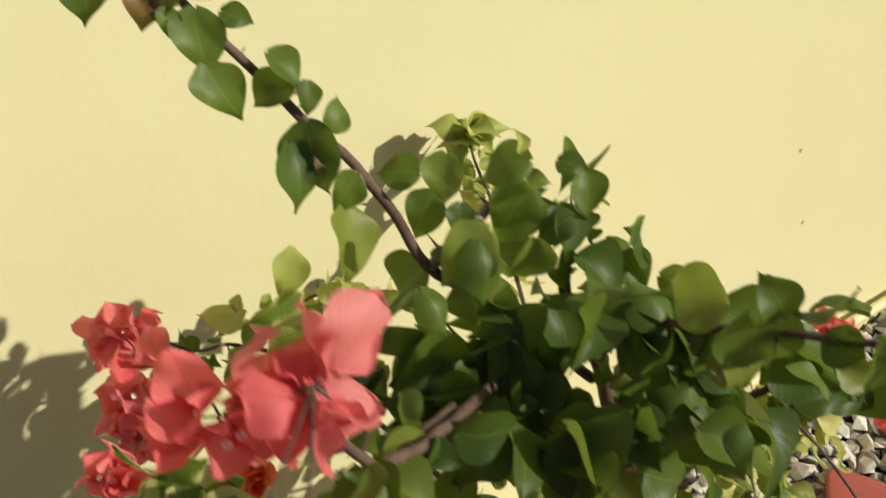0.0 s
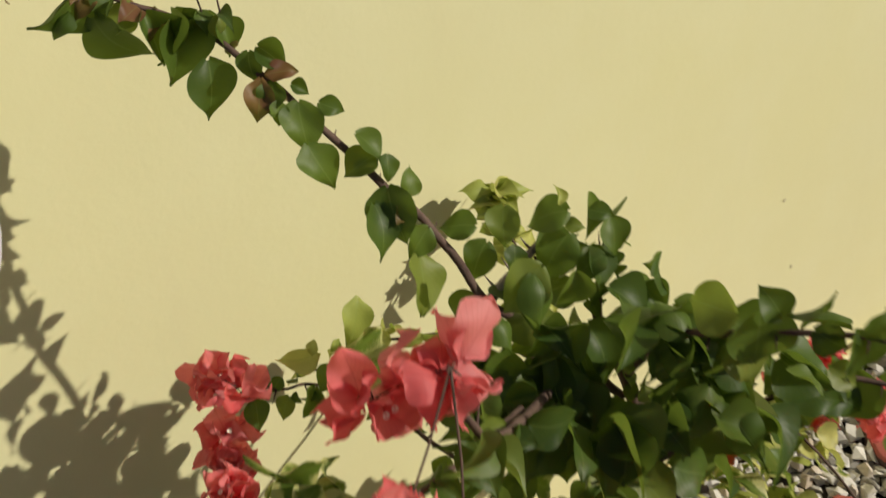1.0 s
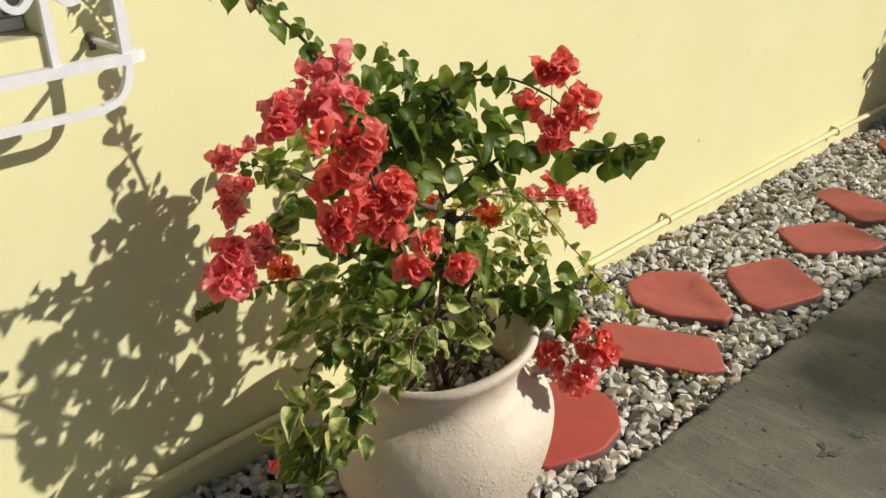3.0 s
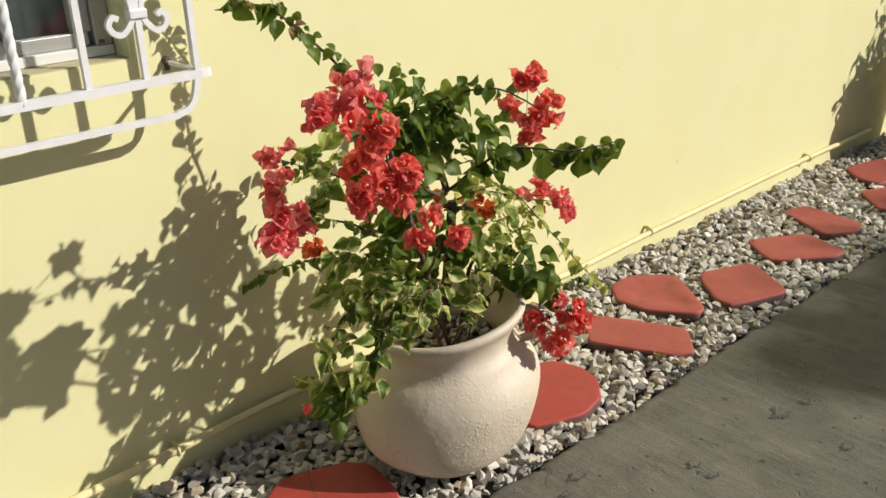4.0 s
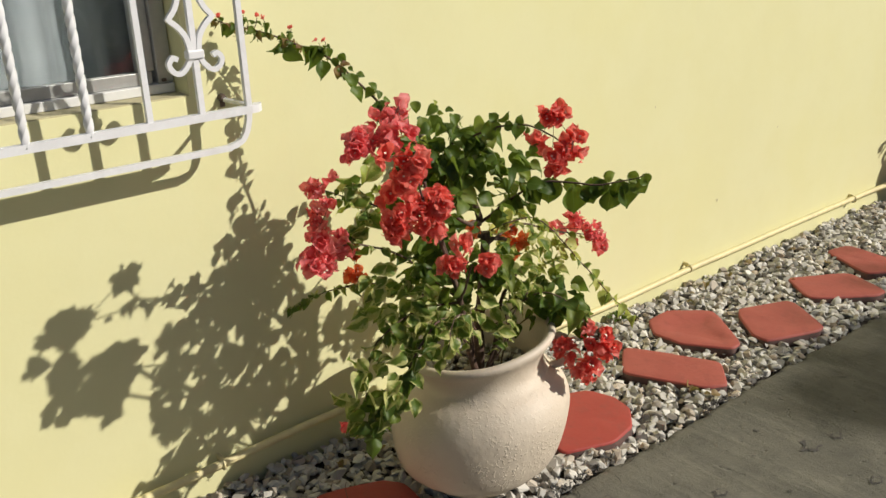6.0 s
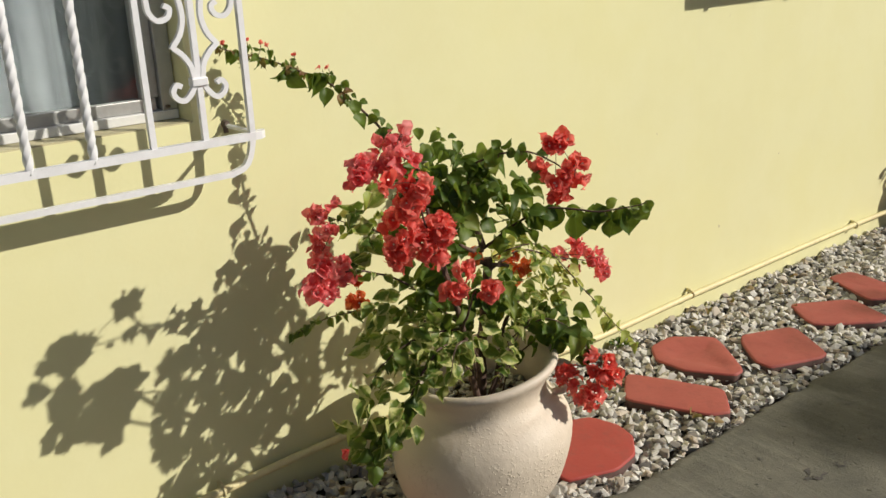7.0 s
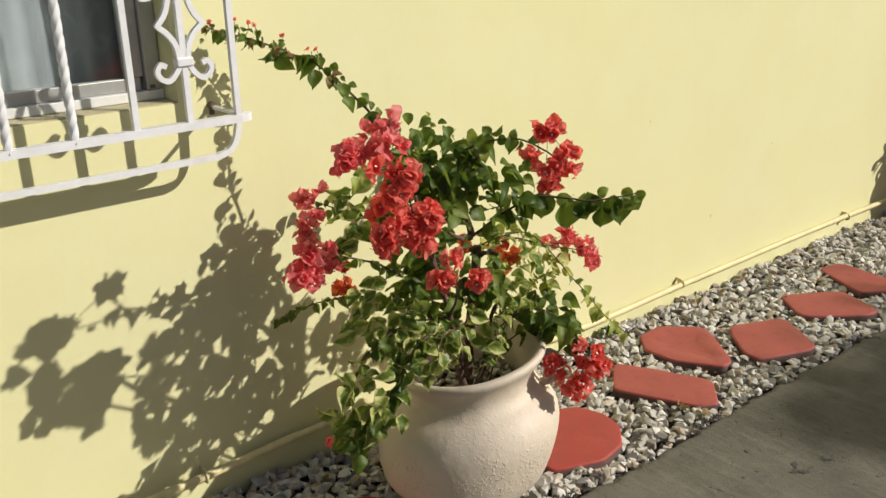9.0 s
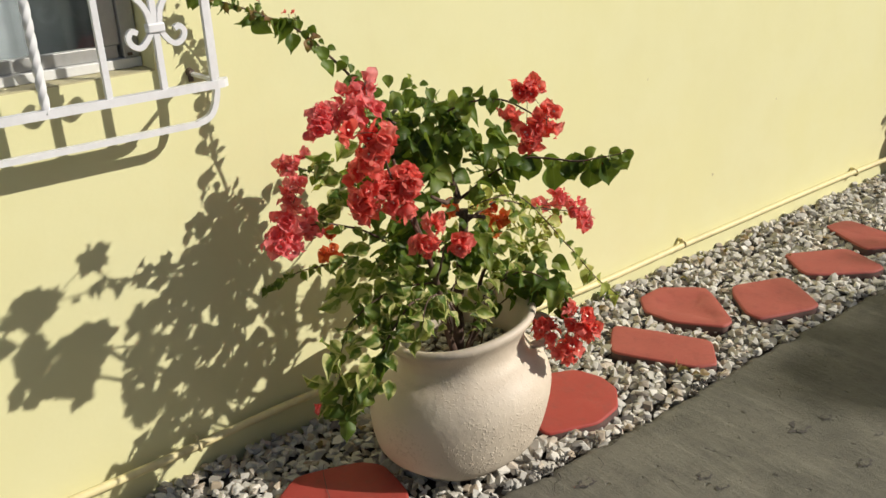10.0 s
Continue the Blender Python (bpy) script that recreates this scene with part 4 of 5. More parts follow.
# round the fork and on the crown
hung("g", HEARTS, ((0.540, 0.680, 1.069), (0.518, 0.700, 1.071)), ((0.490, 0.680, 1.085), (0.468, 0.680, 1.067)), ((0.480, 0.680, 1.061), (0.463, 0.654, 1.024)), ((0.554, 0.680, 1.047), (0.530, 0.676, 1.022)))
hung("g", FLAT, ((0.514, 0.607, 1.129), (0.500, 0.596, 1.105)), ((0.583, 0.607, 1.100), (0.557, 0.629, 1.094)), ((0.609, 0.607, 1.094), (0.619, 0.590, 1.090)), ((0.635, 0.607, 1.075), (0.630, 0.587, 1.052)), ((0.587, 0.607, 1.077), (0.555, 0.610, 1.048)), ((0.613, 0.607, 1.053), (0.610, 0.579, 1.026)), ((0.525, 0.607, 1.088), (0.517, 0.596, 1.071)), ((0.581, 0.607, 1.087), (0.592, 0.596, 1.089)))
hung("y", OVATES, ((0.572, 0.607, 1.111), (0.577, 0.614, 1.124)))
hung("g", HEARTS, ((0.526, 0.575, 1.082), (0.491, 0.581, 1.057)), ((0.516, 0.575, 1.080), (0.514, 0.547, 1.056)), ((0.563, 0.575, 1.064), (0.544, 0.569, 1.042)), ((0.608, 0.575, 1.030), (0.621, 0.537, 1.016)), ((0.650, 0.575, 1.013), (0.654, 0.547, 0.998)), ((0.700, 0.575, 0.972), (0.714, 0.547, 0.970)), ((0.536, 0.575, 1.016), (0.516, 0.571, 0.998)), ((0.584, 0.575, 1.001), (0.581, 0.536, 0.974)), ((0.650, 0.575, 0.973), (0.651, 0.532, 0.948)), ((0.472, 0.575, 1.059), (0.481, 0.551, 1.047)), ((0.570, 0.575, 0.987), (0.565, 0.541, 0.962)), ((0.785, 0.575, 0.848), (0.795, 0.531, 0.837)))
# on the branches to the right
hung("g", BROAD, ((0.855, 0.467, 0.882), (0.850, 0.468, 0.812)), ((0.892, 0.424, 0.861), (0.902, 0.414, 0.785)), ((0.917, 0.393, 0.862), (0.932, 0.377, 0.811)), ((0.926, 0.381, 0.885), (0.934, 0.374, 0.822)), ((0.940, 0.365, 0.880), (0.939, 0.367, 0.828)), ((0.958, 0.344, 0.848), (0.958, 0.346, 0.791)), ((0.976, 0.320, 0.868), (0.992, 0.304, 0.806)), ((0.970, 0.326, 0.882), (0.968, 0.332, 0.829)), ((0.983, 0.304, 0.898), (1.004, 0.283, 0.880)), ((0.998, 0.289, 0.882), (1.013, 0.273, 0.842)), ((0.945, 0.355, 0.889), (0.966, 0.335, 0.896)), ((0.878, 0.440, 0.866), (0.903, 0.412, 0.868)), ((1.002, 0.272, 0.898), (1.022, 0.262, 0.872)), loose=0.14, face=(-0.50, -0.74, 0.40))
hung("g", BROAD, ((0.596, 0.440, 1.082), (0.588, 0.478, 1.074)), ((0.599, 0.424, 1.091), (0.602, 0.416, 1.044)), ((0.588, 0.482, 1.070), (0.576, 0.526, 1.034)), ((0.597, 0.435, 1.060), (0.602, 0.416, 1.026)), ((0.630, 0.368, 1.089), (0.634, 0.362, 1.050)), ((0.607, 0.409, 1.091), (0.598, 0.424, 1.110)), ((0.610, 0.405, 1.094), (0.624, 0.382, 1.110)), ((0.634, 0.362, 1.088), (0.640, 0.351, 1.106)), ((0.643, 0.341, 1.081), (0.640, 0.347, 1.058)), ((0.652, 0.320, 1.068), (0.650, 0.327, 1.034)), ((0.664, 0.295, 1.085), (0.652, 0.320, 1.094)), ((0.618, 0.390, 1.084), (0.630, 0.370, 1.076)), ((0.589, 0.473, 1.045), (0.582, 0.500, 1.010)), ((0.656, 0.311, 1.045), (0.653, 0.320, 1.008)), loose=0.25, face=(-0.40, -0.76, 0.42))
# on the long twig and the young shoot to the left
hung("g", FLAT, ((0.458, 0.825, 0.859), (0.434, 0.820, 0.844)), ((0.433, 0.825, 0.844), (0.411, 0.813, 0.825)), ((0.402, 0.825, 0.847), (0.385, 0.817, 0.834)), ((0.363, 0.825, 0.862), (0.359, 0.805, 0.842)), ((0.396, 0.825, 0.875), (0.382, 0.822, 0.867)), ((0.481, 0.825, 0.830), (0.474, 0.801, 0.806)), ((0.518, 0.825, 0.792), (0.513, 0.802, 0.771)))
hung("y", OVATES, ((0.447, 0.840, 0.876), (0.409, 0.848, 0.868)), ((0.446, 0.840, 0.892), (0.436, 0.833, 0.880)), ((0.475, 0.840, 0.879), (0.466, 0.838, 0.873)), ((0.503, 0.840, 0.922), (0.484, 0.817, 0.887)))
hung("v", OVATES, ((0.466, 0.700, 0.946), (0.415, 0.713, 0.931)), ((0.446, 0.700, 0.985), (0.408, 0.705, 0.970)), ((0.438, 0.700, 0.906), (0.423, 0.695, 0.896)), ((0.481, 0.700, 0.884), (0.454, 0.701, 0.871)))
leaf_line("arch", 0.70, 0.99, 0.036, 0.046, "g", 0.15, 1.5, 0.45)
leaf_line("arch", 0.74, 1.0, 0.045, 0.034, "g", 0.15, 0.3, 0.6)
leaf_line("arch", 0.40, 1.0, 0.060, 0.024, "r", 0.2, 0.2)
leaf_line("arch", 0.70, 1.0, 0.013, 0.028, "r", 0.1, 0.3)
leaf_line("arch", 0.75, 1.0, 0.018, 0.030, "g", 0.1, 0.9)
leaf_line("white_twig", 0.2, 1.0, 0.012, 0.034, "g", 0.4, 0.6)
leaf_line("upper_left", 0.1, 0.9, 0.022, 0.040, "g", 0.1, 0.5)
leaf_line("far_left", 0.1, 0.8, 0.022, 0.034, "g", 0.1, 0.5)
leaf_line("right", 0.05, 0.45, 0.032, 0.060, "g", 0.1, 1.5, 0.6)
leaf_line("top", 0.4, 1.0, 0.016, 0.034, "g", 0.5, 0.9)
leaf_line("left", 0.2, 0.6, 0.030, 0.036, "g", 0.2, 0.6)
leaf_line("left", 0.75, 1.0, 0.026, 0.024, "g", 0.2, 0.6)
leaf_line("left_mid", 0.3, 0.9, 0.022, 0.034, "v", 0.2)
leaf_line("twig", 0.2, 1.0, 0.012, 0.040, "v", 0.3, 0.3)
leaf_line("twig", 0.85, 1.0, 0.006, 0.026, "g", 0.2, 0.2)
leaf_line("yellow_twig", 0.45, 1.0, 0.018, 0.042, "y", 0.3, 0.2)
leaf_line("yellow_top", 0.4, 1.0, 0.017, 0.042, "y", 0.2, 0.1)
leaf_line("yellow_top", 0.8, 1.0, 0.006, 0.034, "y", 0.1, 0.0)
leaf_line("back_right", 0.2, 1.0, 0.03, 0.042, "v", 0.2)
leaf_line("thin_arc", 0.15, 1.0, 0.045, 0.036, "v", 0.1)
leaf_line("thin_arc", 0.65, 1.0, 0.026, 0.046, "y", 0.1)
leaf_line("low_right", 0.3, 0.9, 0.017, 0.060, "g", 0.1)
leaf_line("hang", 0.2, 1.0, 0.032, 0.060, "v", 0.1, 1.2, 0.4)
leaf_line("hang", 0.35, 1.0, 0.016, 0.054, "g", 0.1, 1.4, 0.4)
leaf_line("hang2", 0.2, 0.7, 0.030, 0.054, "v", 0.1, 1.2, 0.4)
leaf_line("hang2", 0.3, 1.0, 0.026, 0.048, "g", 0.1, 1.4, 0.4)
leaf_line("shoot", 0.5, 1.0, 0.03, 0.036, "v", 0.1, 0.6)
leaf_line("shoot3", 0.5, 1.0, 0.025, 0.036, "v", 0.1, 0.6)
leaf_line("shoot4", 0.5, 1.0, 0.02, 0.045, "g", 0.1, 0.6)
leaf_line("front", 0.3, 1.0, 0.022, 0.050, "v", 0.1, 0.8)
for k in range(11):
    a = k * 2.4
    out = Vector((math.cos(a), math.sin(a) - 0.2, 0.15 + 0.5 * rng.random()))
    leaves.append((rng.choice(OVATES), aim(Vector((0.772, 0.936, 0.908 + 0.0015 * k)), out, Vector((0.1, -0.7, 0.8)), rng.uniform(0.032, 0.046)), "y"))
SIZES = {"g": 0.049, "y": 0.040, "v": 0.053}


def leaf_mass(kind, *balls):
    """Leaves on fine twigs, filling balls (x, y, z, radius, count)."""
    for x, y, z, r, count in balls:
        rng.seed(round(7000 * x) + round(900 * z))
        for k in range(count):
            v = rnd_vec(rng).normalized() * r * rng.uniform(0.2, 1.0) ** 0.5
            p = Vector((x, y, z)) + v
            out = p - Vector((AXIS.x, AXIS.y, p.z - 0.05)) + v
            leaf_at(p, out, SIZES[kind], kind)


leaf_mass("g", (0.627, 0.585, 1.018, 0.055, 6), (0.64, 0.632, 1.034, 0.048, 3), (0.622, 0.48, 1.012, 0.044, 6), (0.5, 0.61, 0.962, 0.05, 8), (0.56, 0.6, 0.955, 0.058, 7), (0.566, 0.527, 0.996, 0.08, 16), (0.636, 0.477, 0.96, 0.075, 14), (0.506, 0.527, 0.934, 0.074, 17), (0.595, 0.477, 0.909, 0.065, 12), (0.755, 0.527, 0.879, 0.059, 12), (0.745, 0.51, 0.83, 0.05, 4), (0.752, 0.487, 0.935, 0.055, 7))
leaf_mass("g", (0.777, 0.507, 0.83, 0.034, 4), (0.471, 0.547, 0.753, 0.062, 11), (0.503, 0.547, 0.68, 0.072, 13), (0.572, 0.527, 0.795, 0.06, 8), (0.431, 0.527, 0.891, 0.043, 4), (0.856, 0.427, 0.544, 0.055, 11), (0.86, 0.387, 0.502, 0.048, 10), (0.819, 0.447, 0.514, 0.042, 7), (0.274, 0.527, 0.342, 0.061, 13), (0.565, 0.527, 0.68, 0.08, 15), (0.6, 0.547, 0.7, 0.07, 8), (0.505, 0.527, 0.8, 0.08, 8))
leaf_mass("g", (0.455, 0.527, 0.68, 0.07, 10), (0.295, 0.497, 0.4, 0.05, 9), (0.5, 0.6, 1.0, 0.053, 10), (0.57, 0.565, 0.985, 0.053, 5), (0.66, 0.545, 0.95, 0.053, 5))
leaf_mass("g", (0.62, 0.5, 0.625, 0.06, 18), (0.69, 0.51, 0.63, 0.05, 9), (0.66, 0.5, 0.69, 0.05, 12), (0.55, 0.56, 0.72, 0.07, 10), (0.9, 0.6, 0.485, 0.055, 12), (0.83, 0.64, 0.455, 0.04, 6))
leaf_mass("g", (0.555, 0.545, 0.925, 0.045, 8), (0.62, 0.54, 0.87, 0.045, 4), (0.52, 0.56, 0.98, 0.04, 5))
leaf_mass("y", (0.90, 0.60, 0.635, 0.05, 6), (0.94, 0.59, 0.56, 0.05, 6), (0.80, 0.60, 0.665, 0.04, 5))
leaf_mass("y", (0.8, 0.64, 0.705, 0.048, 7), (1.023, 0.607, 0.581, 0.056, 10), (0.931, 0.607, 0.704, 0.034, 4), (0.8, 0.615, 0.742, 0.03, 4), (0.89, 0.62, 0.716, 0.03, 4), (1.0, 0.62, 0.614, 0.035, 6), (1.05, 0.6, 0.585, 0.03, 4))
leaf_mass("v", (0.345, 0.527, 0.715, 0.061, 8), (0.337, 0.577, 0.64, 0.056, 9), (0.432, 0.507, 0.648, 0.071, 8), (0.555, 0.497, 0.614, 0.064, 8), (0.469, 0.467, 0.552, 0.069, 11), (0.366, 0.477, 0.55, 0.056, 11), (0.316, 0.467, 0.474, 0.053, 8), (0.253, 0.527, 0.491, 0.038, 6), (0.255, 0.52, 0.386, 0.055, 7), (0.242, 0.577, 0.41, 0.027, 3), (0.306, 0.447, 0.418, 0.036, 4), (0.766, 0.527, 0.628, 0.064, 10))
leaf_mass("v", (0.922, 0.577, 0.553, 0.061, 8), (0.784, 0.527, 0.536, 0.055, 11), (0.888, 0.587, 0.632, 0.05, 7), (0.636, 0.477, 0.562, 0.037, 4), (0.565, 0.487, 0.56, 0.08, 8), (0.495, 0.497, 0.55, 0.08, 8), (0.685, 0.507, 0.57, 0.08, 6), (0.405, 0.547, 0.57, 0.08, 10), (0.465, 0.607, 0.62, 0.09, 10), (0.525, 0.647, 0.7, 0.08, 8), (0.725, 0.607, 0.62, 0.08, 10), (0.625, 0.467, 0.51, 0.06, 6))
leaf_mass("v", (0.335, 0.61, 0.945, 0.032, 5), (0.35, 0.62, 0.886, 0.034, 6), (0.34, 0.62, 0.845, 0.034, 6), (0.345, 0.625, 0.797, 0.03, 5), (1.01, 0.62, 0.533, 0.035, 5), (0.94, 0.62, 0.53, 0.045, 8))

KINDS = {"g": (GREEN, ""), "r": (RED_LEAF, "reddish young leaf"), "y": (LIGHT, "yellow-green young leaf"), "v": (VARIEGATED, "cream-edged variegated leaf")}
# single leaves as pieces, the rest in one mesh a kind
NEAR_LEAVES = 290
SHARED = {}


def shared_leaf(shape, kind):
    key = (id(shape), kind)
    if key not in SHARED:
        SHARED[key] = blade_mesh("leaf", [(shape, Matrix.Identity(4))], KINDS[kind][0])
    return SHARED[key]


for shape, m, kind in leaves[:NEAR_LEAVES]:
    ob = part("leaf", shared_leaf(shape, kind), None, plant, KINDS[kind][1])
    ob.matrix_local = Matrix.Translation(-PLANT) @ m
for kind, (material, label) in KINDS.items():
    rest = [(s, Matrix.Translation(-PLANT) @ m) for s, m, k in leaves[NEAR_LEAVES:] if k == kind]
    if rest:
        tagged(part("foliage", blade_mesh("foliage", rest, material), None, plant, label.replace("leaf", "leaves")), kind="stuff")


# bract clusters
def flower_shape(seed, material):
    """Three papery bracts round a short tube, some with the tiny blossom open; about one bract high."""
    r = random.Random(seed)
    blades = []
    for j in range(3):
        a = j * 2.0944 + r.uniform(-0.25, 0.25)
        around = Vector((math.cos(a), math.sin(a), 0))
        tip = around + Vector((0, 0, r.uniform(0.35, 1.3)))
        blades.append((r.choice(PETALS), aim(around * 0.03, tip, Vector((0, 0, 1)) - 0.5 * around, r.uniform(0.85, 1.15))))
    me = blade_mesh("flower", blades, material)
    bm = bmesh.new()
    bm.from_mesh(me)
    bm.verts.ensure_lookup_table()
    size = len(PETALS[0][0])
    # the bases grow together on the tube
    base = [bm.verts[k * size + 3] for k in range(3)]
    foot = bm.verts.new((0, 0, -0.35))
    for p, q in zip(base, base[1:] + base[:1]):
        bm.faces.new((p, q, foot))
    if r.random() < 0.75:
        discs = []
        for k in range(r.choice((1, 1, 2))):
            x, y = (0.24 * k - 0.1) + r.uniform(-0.06, 0.06), r.uniform(-0.14, 0.14)
            h = r.uniform(0.35, 0.55)
            tube(bm, [Vector((x * 0.3, y * 0.3, 0.0)), Vector((x, y, h))], 0.022, 0.03, 6)
            made = bmesh.ops.create_cone(bm, cap_ends=True, segments=10, radius1=0.026, radius2=0.088, depth=0.03, matrix=Matrix.Translation((x, y, h + 0.015)))["verts"]
            discs += {f for v in made for f in v.link_faces}
            rim = bmesh.ops.inset_region(bm, faces=[f for f in discs if len(f.verts) == 10 and f.calc_center_median().z > h + 0.025], thickness=0.06, depth=-0.01)
            discs = [f for f in discs if f.is_valid and len(f.verts) < 10] + list(rim["faces"])
        for f in discs:
            if f.is_valid:
                f.material_index = 1
    bm.to_mesh(me)
    bm.free()
    me.materials.append(STAR)
    return me


FLOWERS = [flower_shape(40 + k, BRACT) for k in range(12)]
PINK_FLOWERS = [flower_shape(60 + k, PINK) for k in range(12)]
ORANGE_FLOWERS = [flower_shape(80 + k, ORANGE) for k in range(6)]
TONES = {"red": ("coral-red", FLOWERS), "pink": ("coral-pink", PINK_FLOWERS), "orange": ("orange-red", ORANGE_FLOWERS)}


def flower_cluster(tone, *balls, size=0.029):
    """The stalks of a cluster, with each flower a piece of its own."""
    rng.seed(round(9000 * balls[0][0]) + round(800 * balls[0][2]))
    stalks = bmesh.new()
    heart = Vector(balls[0][:3])
    made = []
    for x, y, z, r, count in balls:
        c = Vector((x, y, z))
        tube(stalks, [heart - PLANT, heart.lerp(c, 0.5) - PLANT + Vector((0.003, 0, 0.002)), c - PLANT + Vector((0.002, 0.001, 0))], 0.0009, 0.0006, 5)
        for k in range(max(1, round(count * 1.75))):
            v = (rnd_vec(rng).normalized() + 0.3 * Vector((-0.6, -0.7, 0.2))).normalized()
            p = c + v * max(0.0, 0.95 * r - 0.014) * rng.uniform(0.45, 1.0)
            axis = (v + 0.35 * Vector((-0.1, -0.8, 0.45)) + 0.45 * rnd_vec(rng)).normalized()
            tube(stalks, [c - PLANT, p - axis * 0.008 - PLANT], 0.0007, 0.0006, 4)
            turn = axis.to_track_quat("Z", "Y").to_matrix().to_4x4() @ Matrix.Rotation(rng.uniform(0, 6.28), 4, "Z")
            made.append(Matrix.Translation(p - PLANT) @ turn @ Matrix.Scale(size * rng.uniform(0.82, 1.15), 4))
    ob = part("flower_stem", stalks, BARK, plant, f"thin stem of a {TONES[tone][0]} flower head", smooth=True)
    for m in made:
        f = part("flower", rng.choice(TONES[tone][1]), None, ob, f"{TONES[tone][0]} bracts")
        f.matrix_local = m
    return ob


flower_cluster("red", (0.621, 0.228, 1.130, 0.038, 5), (0.640, 0.185, 1.068, 0.043, 6), (0.612, 0.225, 1.024, 0.043, 6), (0.596, 0.265, 1.056, 0.028, 2))
flower_cluster("pink", (0.333, 0.436, 1.164, 0.026, 3), (0.305, 0.474, 1.131, 0.028, 3), (0.258, 0.384, 1.122, 0.026, 3), (0.268, 0.34, 1.13, 0.03, 4))
flower_cluster("pink", (0.178, 0.393, 1.11, 0.034, 5), (0.186, 0.4, 1.128, 0.02, 2), (0.233, 0.406, 1.115, 0.027, 3))
flower_cluster("red", (0.276, 0.296, 1.087, 0.033, 6), (0.258, 0.322, 1.046, 0.038, 8), (0.201, 0.313, 1.096, 0.015, 1))
flower_cluster("red", (0.36, 0.34, 0.957, 0.045, 10), (0.336, 0.343, 0.903, 0.036, 7))
flower_cluster("red", (0.302, 0.424, 0.972, 0.041, 8), (0.275, 0.372, 0.93, 0.043, 9), (0.27, 0.378, 0.896, 0.03, 4), (0.318, 0.352, 0.945, 0.036, 6), (0.288, 0.345, 1.008, 0.032, 4))
flower_cluster("pink", (0.34, 0.858, 0.884, 0.029, 4), (0.333, 0.843, 0.818, 0.028, 3), (0.33, 0.757, 0.928, 0.015, 1))
flower_cluster("pink", (0.335, 0.842, 0.778, 0.032, 4), (0.284, 0.702, 0.875, 0.022, 2))
flower_cluster("pink", (0.225, 0.554, 0.828, 0.032, 4), (0.168, 0.526, 0.824, 0.038, 6), (0.11, 0.466, 0.884, 0.03, 4), (0.088, 0.468, 0.84, 0.034, 4), (0.13, 0.473, 0.826, 0.03, 4))
flower_cluster("orange", (0.423, 0.822, 0.687, 0.022, 2), (0.405, 0.785, 0.635, 0.03, 4))
flower_cluster("red", (0.437, 0.391, 0.763, 0.032, 6), (0.497, 0.331, 0.775, 0.035, 6), (0.445, 0.361, 0.822, 0.021, 2))
flower_cluster("orange", (0.705, 0.64, 0.724, 0.022, 2), (0.823, 0.612, 0.699, 0.024, 3), (0.872, 0.623, 0.661, 0.03, 4), (0.884, 0.648, 0.62, 0.024, 2))
flower_cluster("pink", (1.071, 0.663, 0.634, 0.026, 3), (1.129, 0.64, 0.656, 0.031, 4), (1.125, 0.562, 0.645, 0.037, 5), (1.158, 0.548, 0.59, 0.029, 3), (1.085, 0.6, 0.61, 0.018, 1))
flower_cluster("red", (0.863, 0.289, 0.462, 0.042, 7), (0.800, 0.356, 0.418, 0.042, 7), (0.830, 0.306, 0.378, 0.042, 7), (0.884, 0.276, 0.424, 0.040, 6))
flower_cluster("pink", (0.237, 0.627, 0.297, 0.013, 1))
# buds on upright stalks near the end of the arching branch
for f, up in ((0.60, 0.035), (0.63, 0.028), (0.74, 0.035), (0.79, 0.040), (0.84, 0.03), (0.88, 0.03), (0.99, 0.012)):
    p = LINES["arch"][int(f * (len(LINES["arch"]) - 1))]
    q = p + Vector((rng.uniform(-0.008, 0.012), rng.uniform(-0.012, 0.004), up))
    bm = bmesh.new()
    tube(bm, smooth_line([p - PLANT, p.lerp(q, 0.5) - PLANT + Vector((0.003, 0, 0)), q - PLANT], 3), 0.001, 0.0008, 5)
    stalk = part("bud_stalk", bm, BARK, plant, "upright stalk with a red bud", smooth=True)
    for k in range(rng.choice((1, 2))):
        bud = part("bud", rng.choice(FLOWERS), None, stalk, "small red bract bud")
        bud.matrix_local = Matrix.Translation(q - PLANT + 0.004 * rnd_vec(rng)) @ Euler((rng.gauss(0, 0.4), rng.gauss(0, 0.4), rng.uniform(0, 6))).to_matrix().to_4x4() @ Matrix.Scale(0.0095, 4)
    for k in range(2):
        s = part("leaf", shared_leaf(rng.choice(HEARTS), "g"), None, plant)
        s.matrix_local = Matrix.Translation(-PLANT) @ aim(p.lerp(q, 0.6), rnd_vec(rng) + Vector((0, 0, -0.5)), Vector((0, -0.3, 1)), 0.02)


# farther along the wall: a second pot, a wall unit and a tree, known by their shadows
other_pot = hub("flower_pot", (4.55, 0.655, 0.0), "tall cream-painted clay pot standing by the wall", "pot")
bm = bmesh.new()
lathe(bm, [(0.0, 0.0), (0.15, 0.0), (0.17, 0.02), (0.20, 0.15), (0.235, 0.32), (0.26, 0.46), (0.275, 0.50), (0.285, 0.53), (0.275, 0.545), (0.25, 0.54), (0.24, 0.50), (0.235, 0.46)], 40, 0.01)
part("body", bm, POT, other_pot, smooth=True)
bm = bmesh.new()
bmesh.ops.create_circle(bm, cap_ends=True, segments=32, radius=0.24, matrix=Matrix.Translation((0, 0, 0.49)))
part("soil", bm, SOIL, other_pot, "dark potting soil")


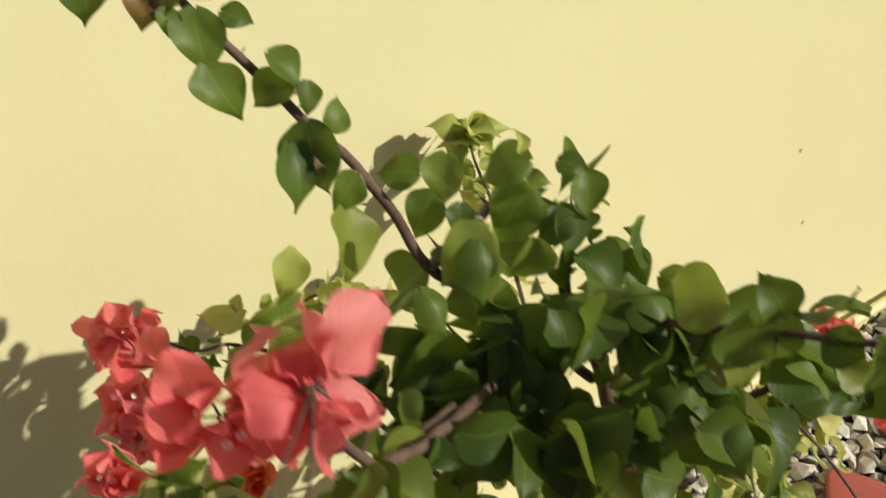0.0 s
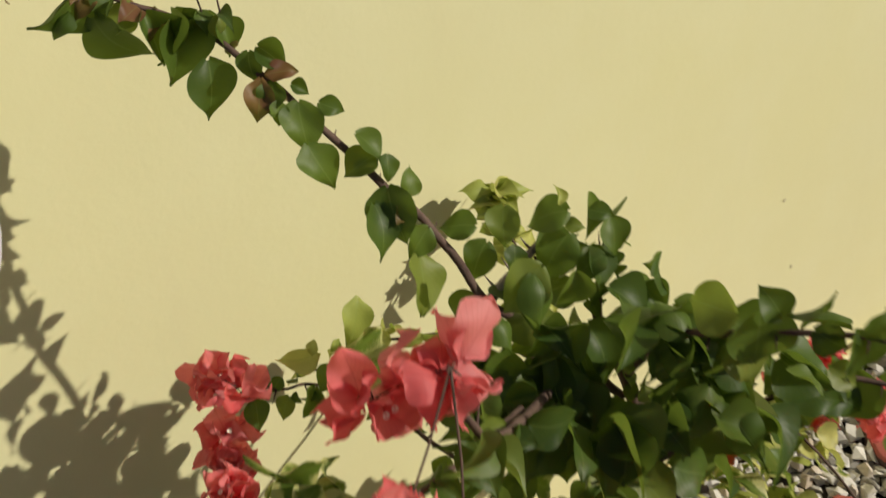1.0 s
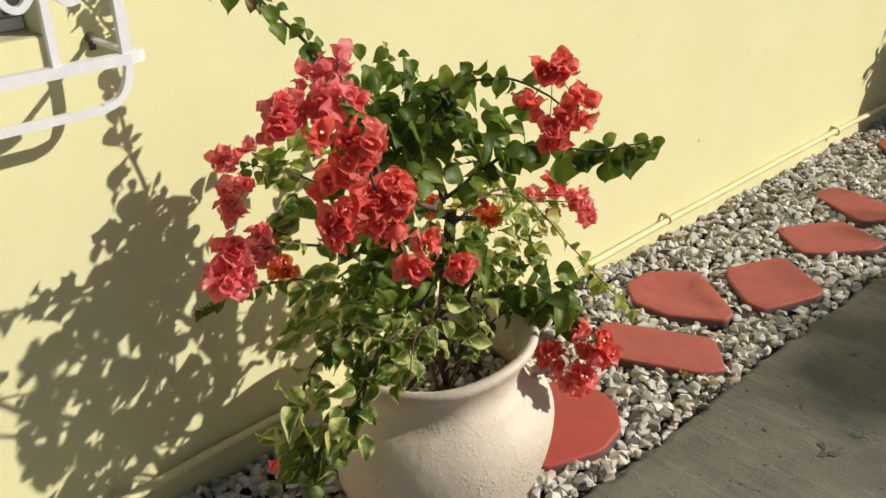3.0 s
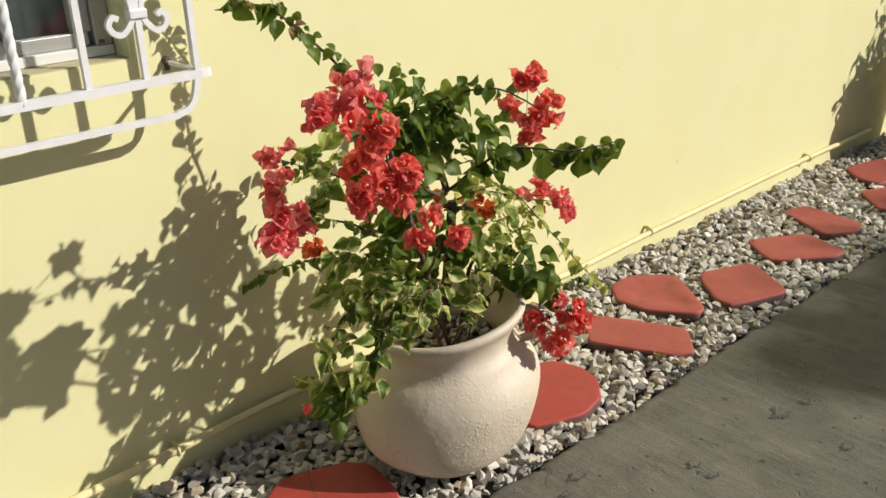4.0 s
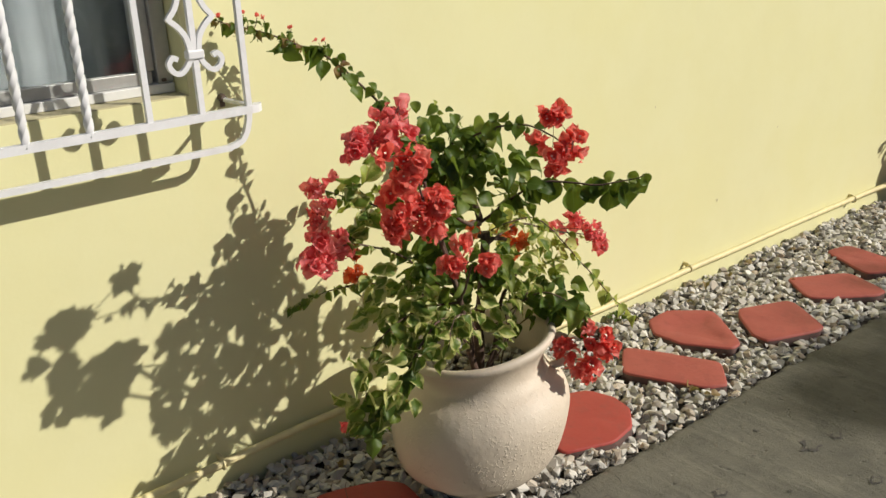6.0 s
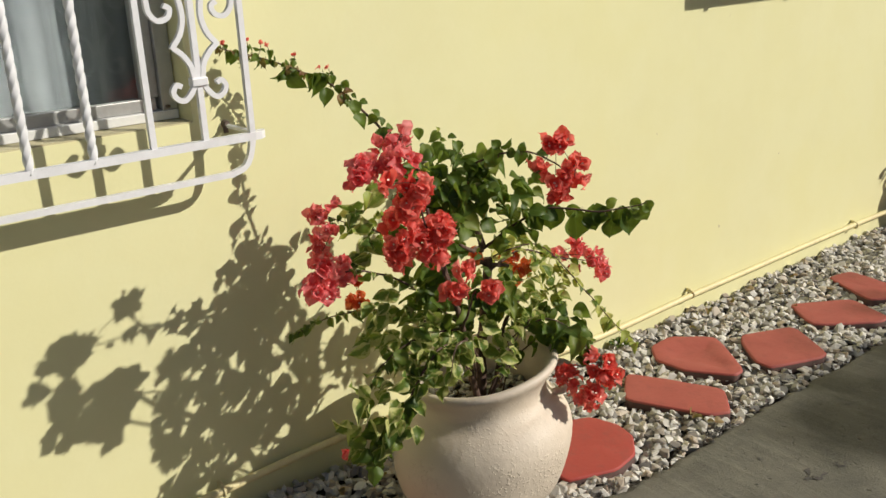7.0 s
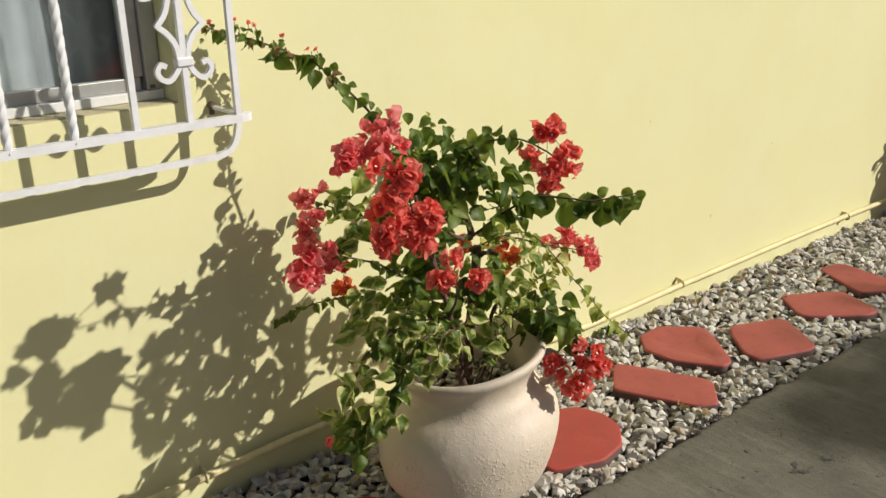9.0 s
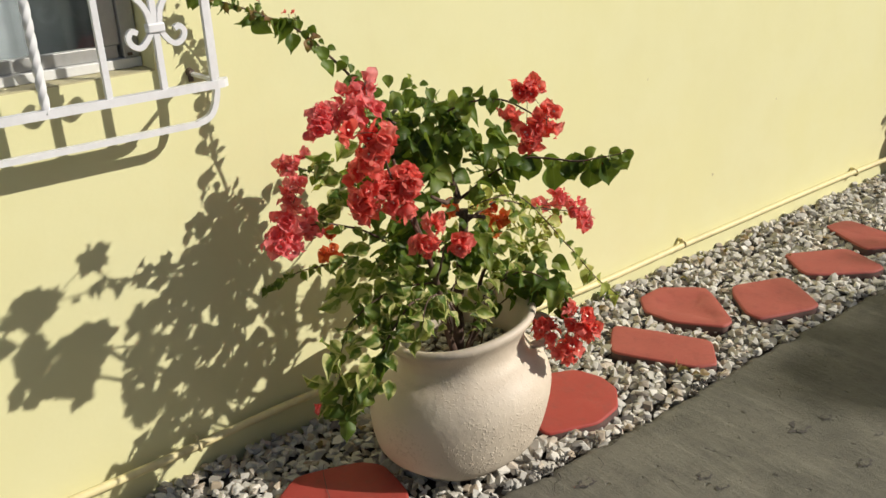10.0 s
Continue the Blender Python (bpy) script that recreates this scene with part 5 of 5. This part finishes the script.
def shrub(place, name, label, category, limbs, leaf_size, per_limb, wide, seed, trunk_r):
    """A bush or small tree: limbs given as end points, each with many narrow leaves."""
    r = random.Random(seed)
    root = hub(name, place, label, category)
    wood = bmesh.new()
    blades = []
    for base, end, spread in limbs:
        base, end = Vector(base), Vector(end)
        middle = base.lerp(end, 0.5) + 0.08 * (end - base).length * rnd_vec(r)
        line = smooth_line([base, middle, end], 6)
        tube(wood, line, trunk_r, trunk_r * 0.3, 7)
        for k in range(per_limb):
            p = line[r.randrange(len(line) // 2, len(line))] + spread * rnd_vec(r) * 0.5
            blades.append((r.choice(OVATES), aim(p, rnd_vec(r) + Vector((-0.2, -0.2, -0.8)), rnd_vec(r) + Vector((0, 0, 1)), leaf_size * r.uniform(0.7, 1.3)) @ Matrix.Diagonal((wide, 1, 1, 1))))
    part("trunk", wood, BARK, root, smooth=True)
    tagged(part("crown", blade_mesh("crown", blades, GREEN), None, root, "many narrow green leaves"), kind="stuff")
    return root


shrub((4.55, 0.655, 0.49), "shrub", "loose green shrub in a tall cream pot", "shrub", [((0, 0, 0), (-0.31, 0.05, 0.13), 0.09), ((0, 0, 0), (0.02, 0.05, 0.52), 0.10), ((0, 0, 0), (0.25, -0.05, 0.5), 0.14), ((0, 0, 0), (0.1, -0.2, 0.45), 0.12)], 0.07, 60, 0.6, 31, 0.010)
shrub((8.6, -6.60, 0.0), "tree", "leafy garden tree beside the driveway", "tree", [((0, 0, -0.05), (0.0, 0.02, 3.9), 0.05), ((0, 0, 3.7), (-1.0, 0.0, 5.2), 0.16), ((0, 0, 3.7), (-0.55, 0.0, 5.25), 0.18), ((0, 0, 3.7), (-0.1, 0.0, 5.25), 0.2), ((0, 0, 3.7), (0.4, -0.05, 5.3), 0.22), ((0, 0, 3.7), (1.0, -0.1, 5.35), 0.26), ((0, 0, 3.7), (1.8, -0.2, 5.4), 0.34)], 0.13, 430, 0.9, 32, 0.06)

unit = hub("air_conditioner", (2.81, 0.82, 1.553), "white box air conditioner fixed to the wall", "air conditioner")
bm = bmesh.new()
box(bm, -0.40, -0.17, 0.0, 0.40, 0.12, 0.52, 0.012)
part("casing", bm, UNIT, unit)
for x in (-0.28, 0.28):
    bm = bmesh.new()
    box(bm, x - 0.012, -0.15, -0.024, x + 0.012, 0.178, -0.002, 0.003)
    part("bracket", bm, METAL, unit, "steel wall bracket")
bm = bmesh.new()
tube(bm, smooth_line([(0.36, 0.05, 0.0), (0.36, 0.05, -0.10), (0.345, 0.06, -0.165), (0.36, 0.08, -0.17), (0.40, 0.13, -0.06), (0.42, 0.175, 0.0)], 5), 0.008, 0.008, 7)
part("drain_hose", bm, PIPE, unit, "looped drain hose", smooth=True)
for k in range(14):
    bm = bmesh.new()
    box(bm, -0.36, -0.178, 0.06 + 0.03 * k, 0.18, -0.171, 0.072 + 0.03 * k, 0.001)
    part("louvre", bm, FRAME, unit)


# gravel last: the pieces round the pot singly, the rest together
places = gravel_places()
near = [p for p in places if p[2] and 0.05 < p[1].translation.x < 1.3][:290]
near_ids = {id(p) for p in near}
for k, m, layer in near:
    ob = new("pebble", PEBBLES[k])
    ob.parent = gravel_bed
    ob.matrix_local = gravel_bed.matrix_world.inverted() @ m
joined("gravel", [(k, m) for p in places if id(p) not in near_ids for k, m in [p[:2]]], GRAVEL, gravel_bed, "pale angular gravel")
rng = random.Random(8)
potted = []
for k in range(260):
    a, r = rng.uniform(0, 6.283), 0.158 * math.sqrt(rng.random())
    potted.append((rng.randrange(len(PEBBLES)), Matrix.Translation((r * math.cos(a), r * math.sin(a), 0.332 + rng.uniform(-0.004, 0.008))) @ Euler((rng.gauss(0, 0.4), rng.gauss(0, 0.4), rng.uniform(0, 6.28))).to_matrix().to_4x4() @ Matrix.Scale(rng.uniform(0.018, 0.032), 4)))
joined("gravel", potted, GRAVEL, pot, "pale gravel on the soil")

# crumbs of broken concrete and dirt along the ragged edge
rng = random.Random(33)
crumbs = []
for k in range(260):
    x = rng.choice((rng.uniform(0.3, 3.4), rng.gauss(1.47, 0.05), rng.gauss(0.78, 0.09)))
    y = slab_edge(x) + rng.gauss(0.008, 0.012)
    crumbs.append((rng.randrange(len(PEBBLES)), Matrix.Translation((x, y, 0.004)) @ Euler((rng.uniform(0, 6), rng.uniform(0, 6), rng.uniform(0, 6))).to_matrix().to_4x4() @ Matrix.Scale(rng.uniform(0.004, 0.012), 4)))
joined("crumbs", crumbs, STAIN, slab, "dark crumbs of broken concrete")

# dry leaves and a weed in the gravel
rng = random.Random(21)
for x, y in ((1.492, 0.392), (1.479, 0.358), (1.456, 0.397), (1.471, 0.422), (1.488, 0.333), (0.473, 0.821), (0.333, 0.851), (2.665, 0.807), (3.166, 0.804), (1.259, 0.738), (0.155, 0.551), (2.15, 0.905), (2.28, 0.93), (2.42, 0.90), (2.06, 0.86), (2.62, 0.93), (1.62, 0.90), (1.50, 0.86), (2.93, 0.90), (0.62, 0.87), (2.85, 0.70), (2.56, 0.70)):
    me = blade_mesh("dry_leaf", [(rng.choice(HEARTS), aim(Vector((0, 0, 0)), Vector((rng.gauss(0, 1), rng.gauss(0, 1), 0.15)), Vector((rng.gauss(0, 0.3), rng.gauss(0, 0.3), 1)), rng.uniform(0.022, 0.036)))], DRY)
    ob = tagged(new("dry_leaf", me), "curled brown dry leaf lying on the gravel", "leaf", "dry leaves on the gravel")
    ob.location = (x, y, 0.021)
weed = hub("weed", (1.735, 0.962, 0.008), "small green weed at the foot of the wall", "weed")
for k in range(14):
    a = rng.uniform(0, 6.28)
    out = Vector((math.cos(a), math.sin(a), rng.uniform(0.5, 1.6)))
    ob = part("leaf", shared_leaf(rng.choice(OVATES), "g"), None, weed)
    ob.matrix_local = aim(Vector((0.02 * math.cos(a), 0.015 * math.sin(a), 0.005)), out, Vector((0, 0, 1)) - 0.3 * out, rng.uniform(0.02, 0.04))
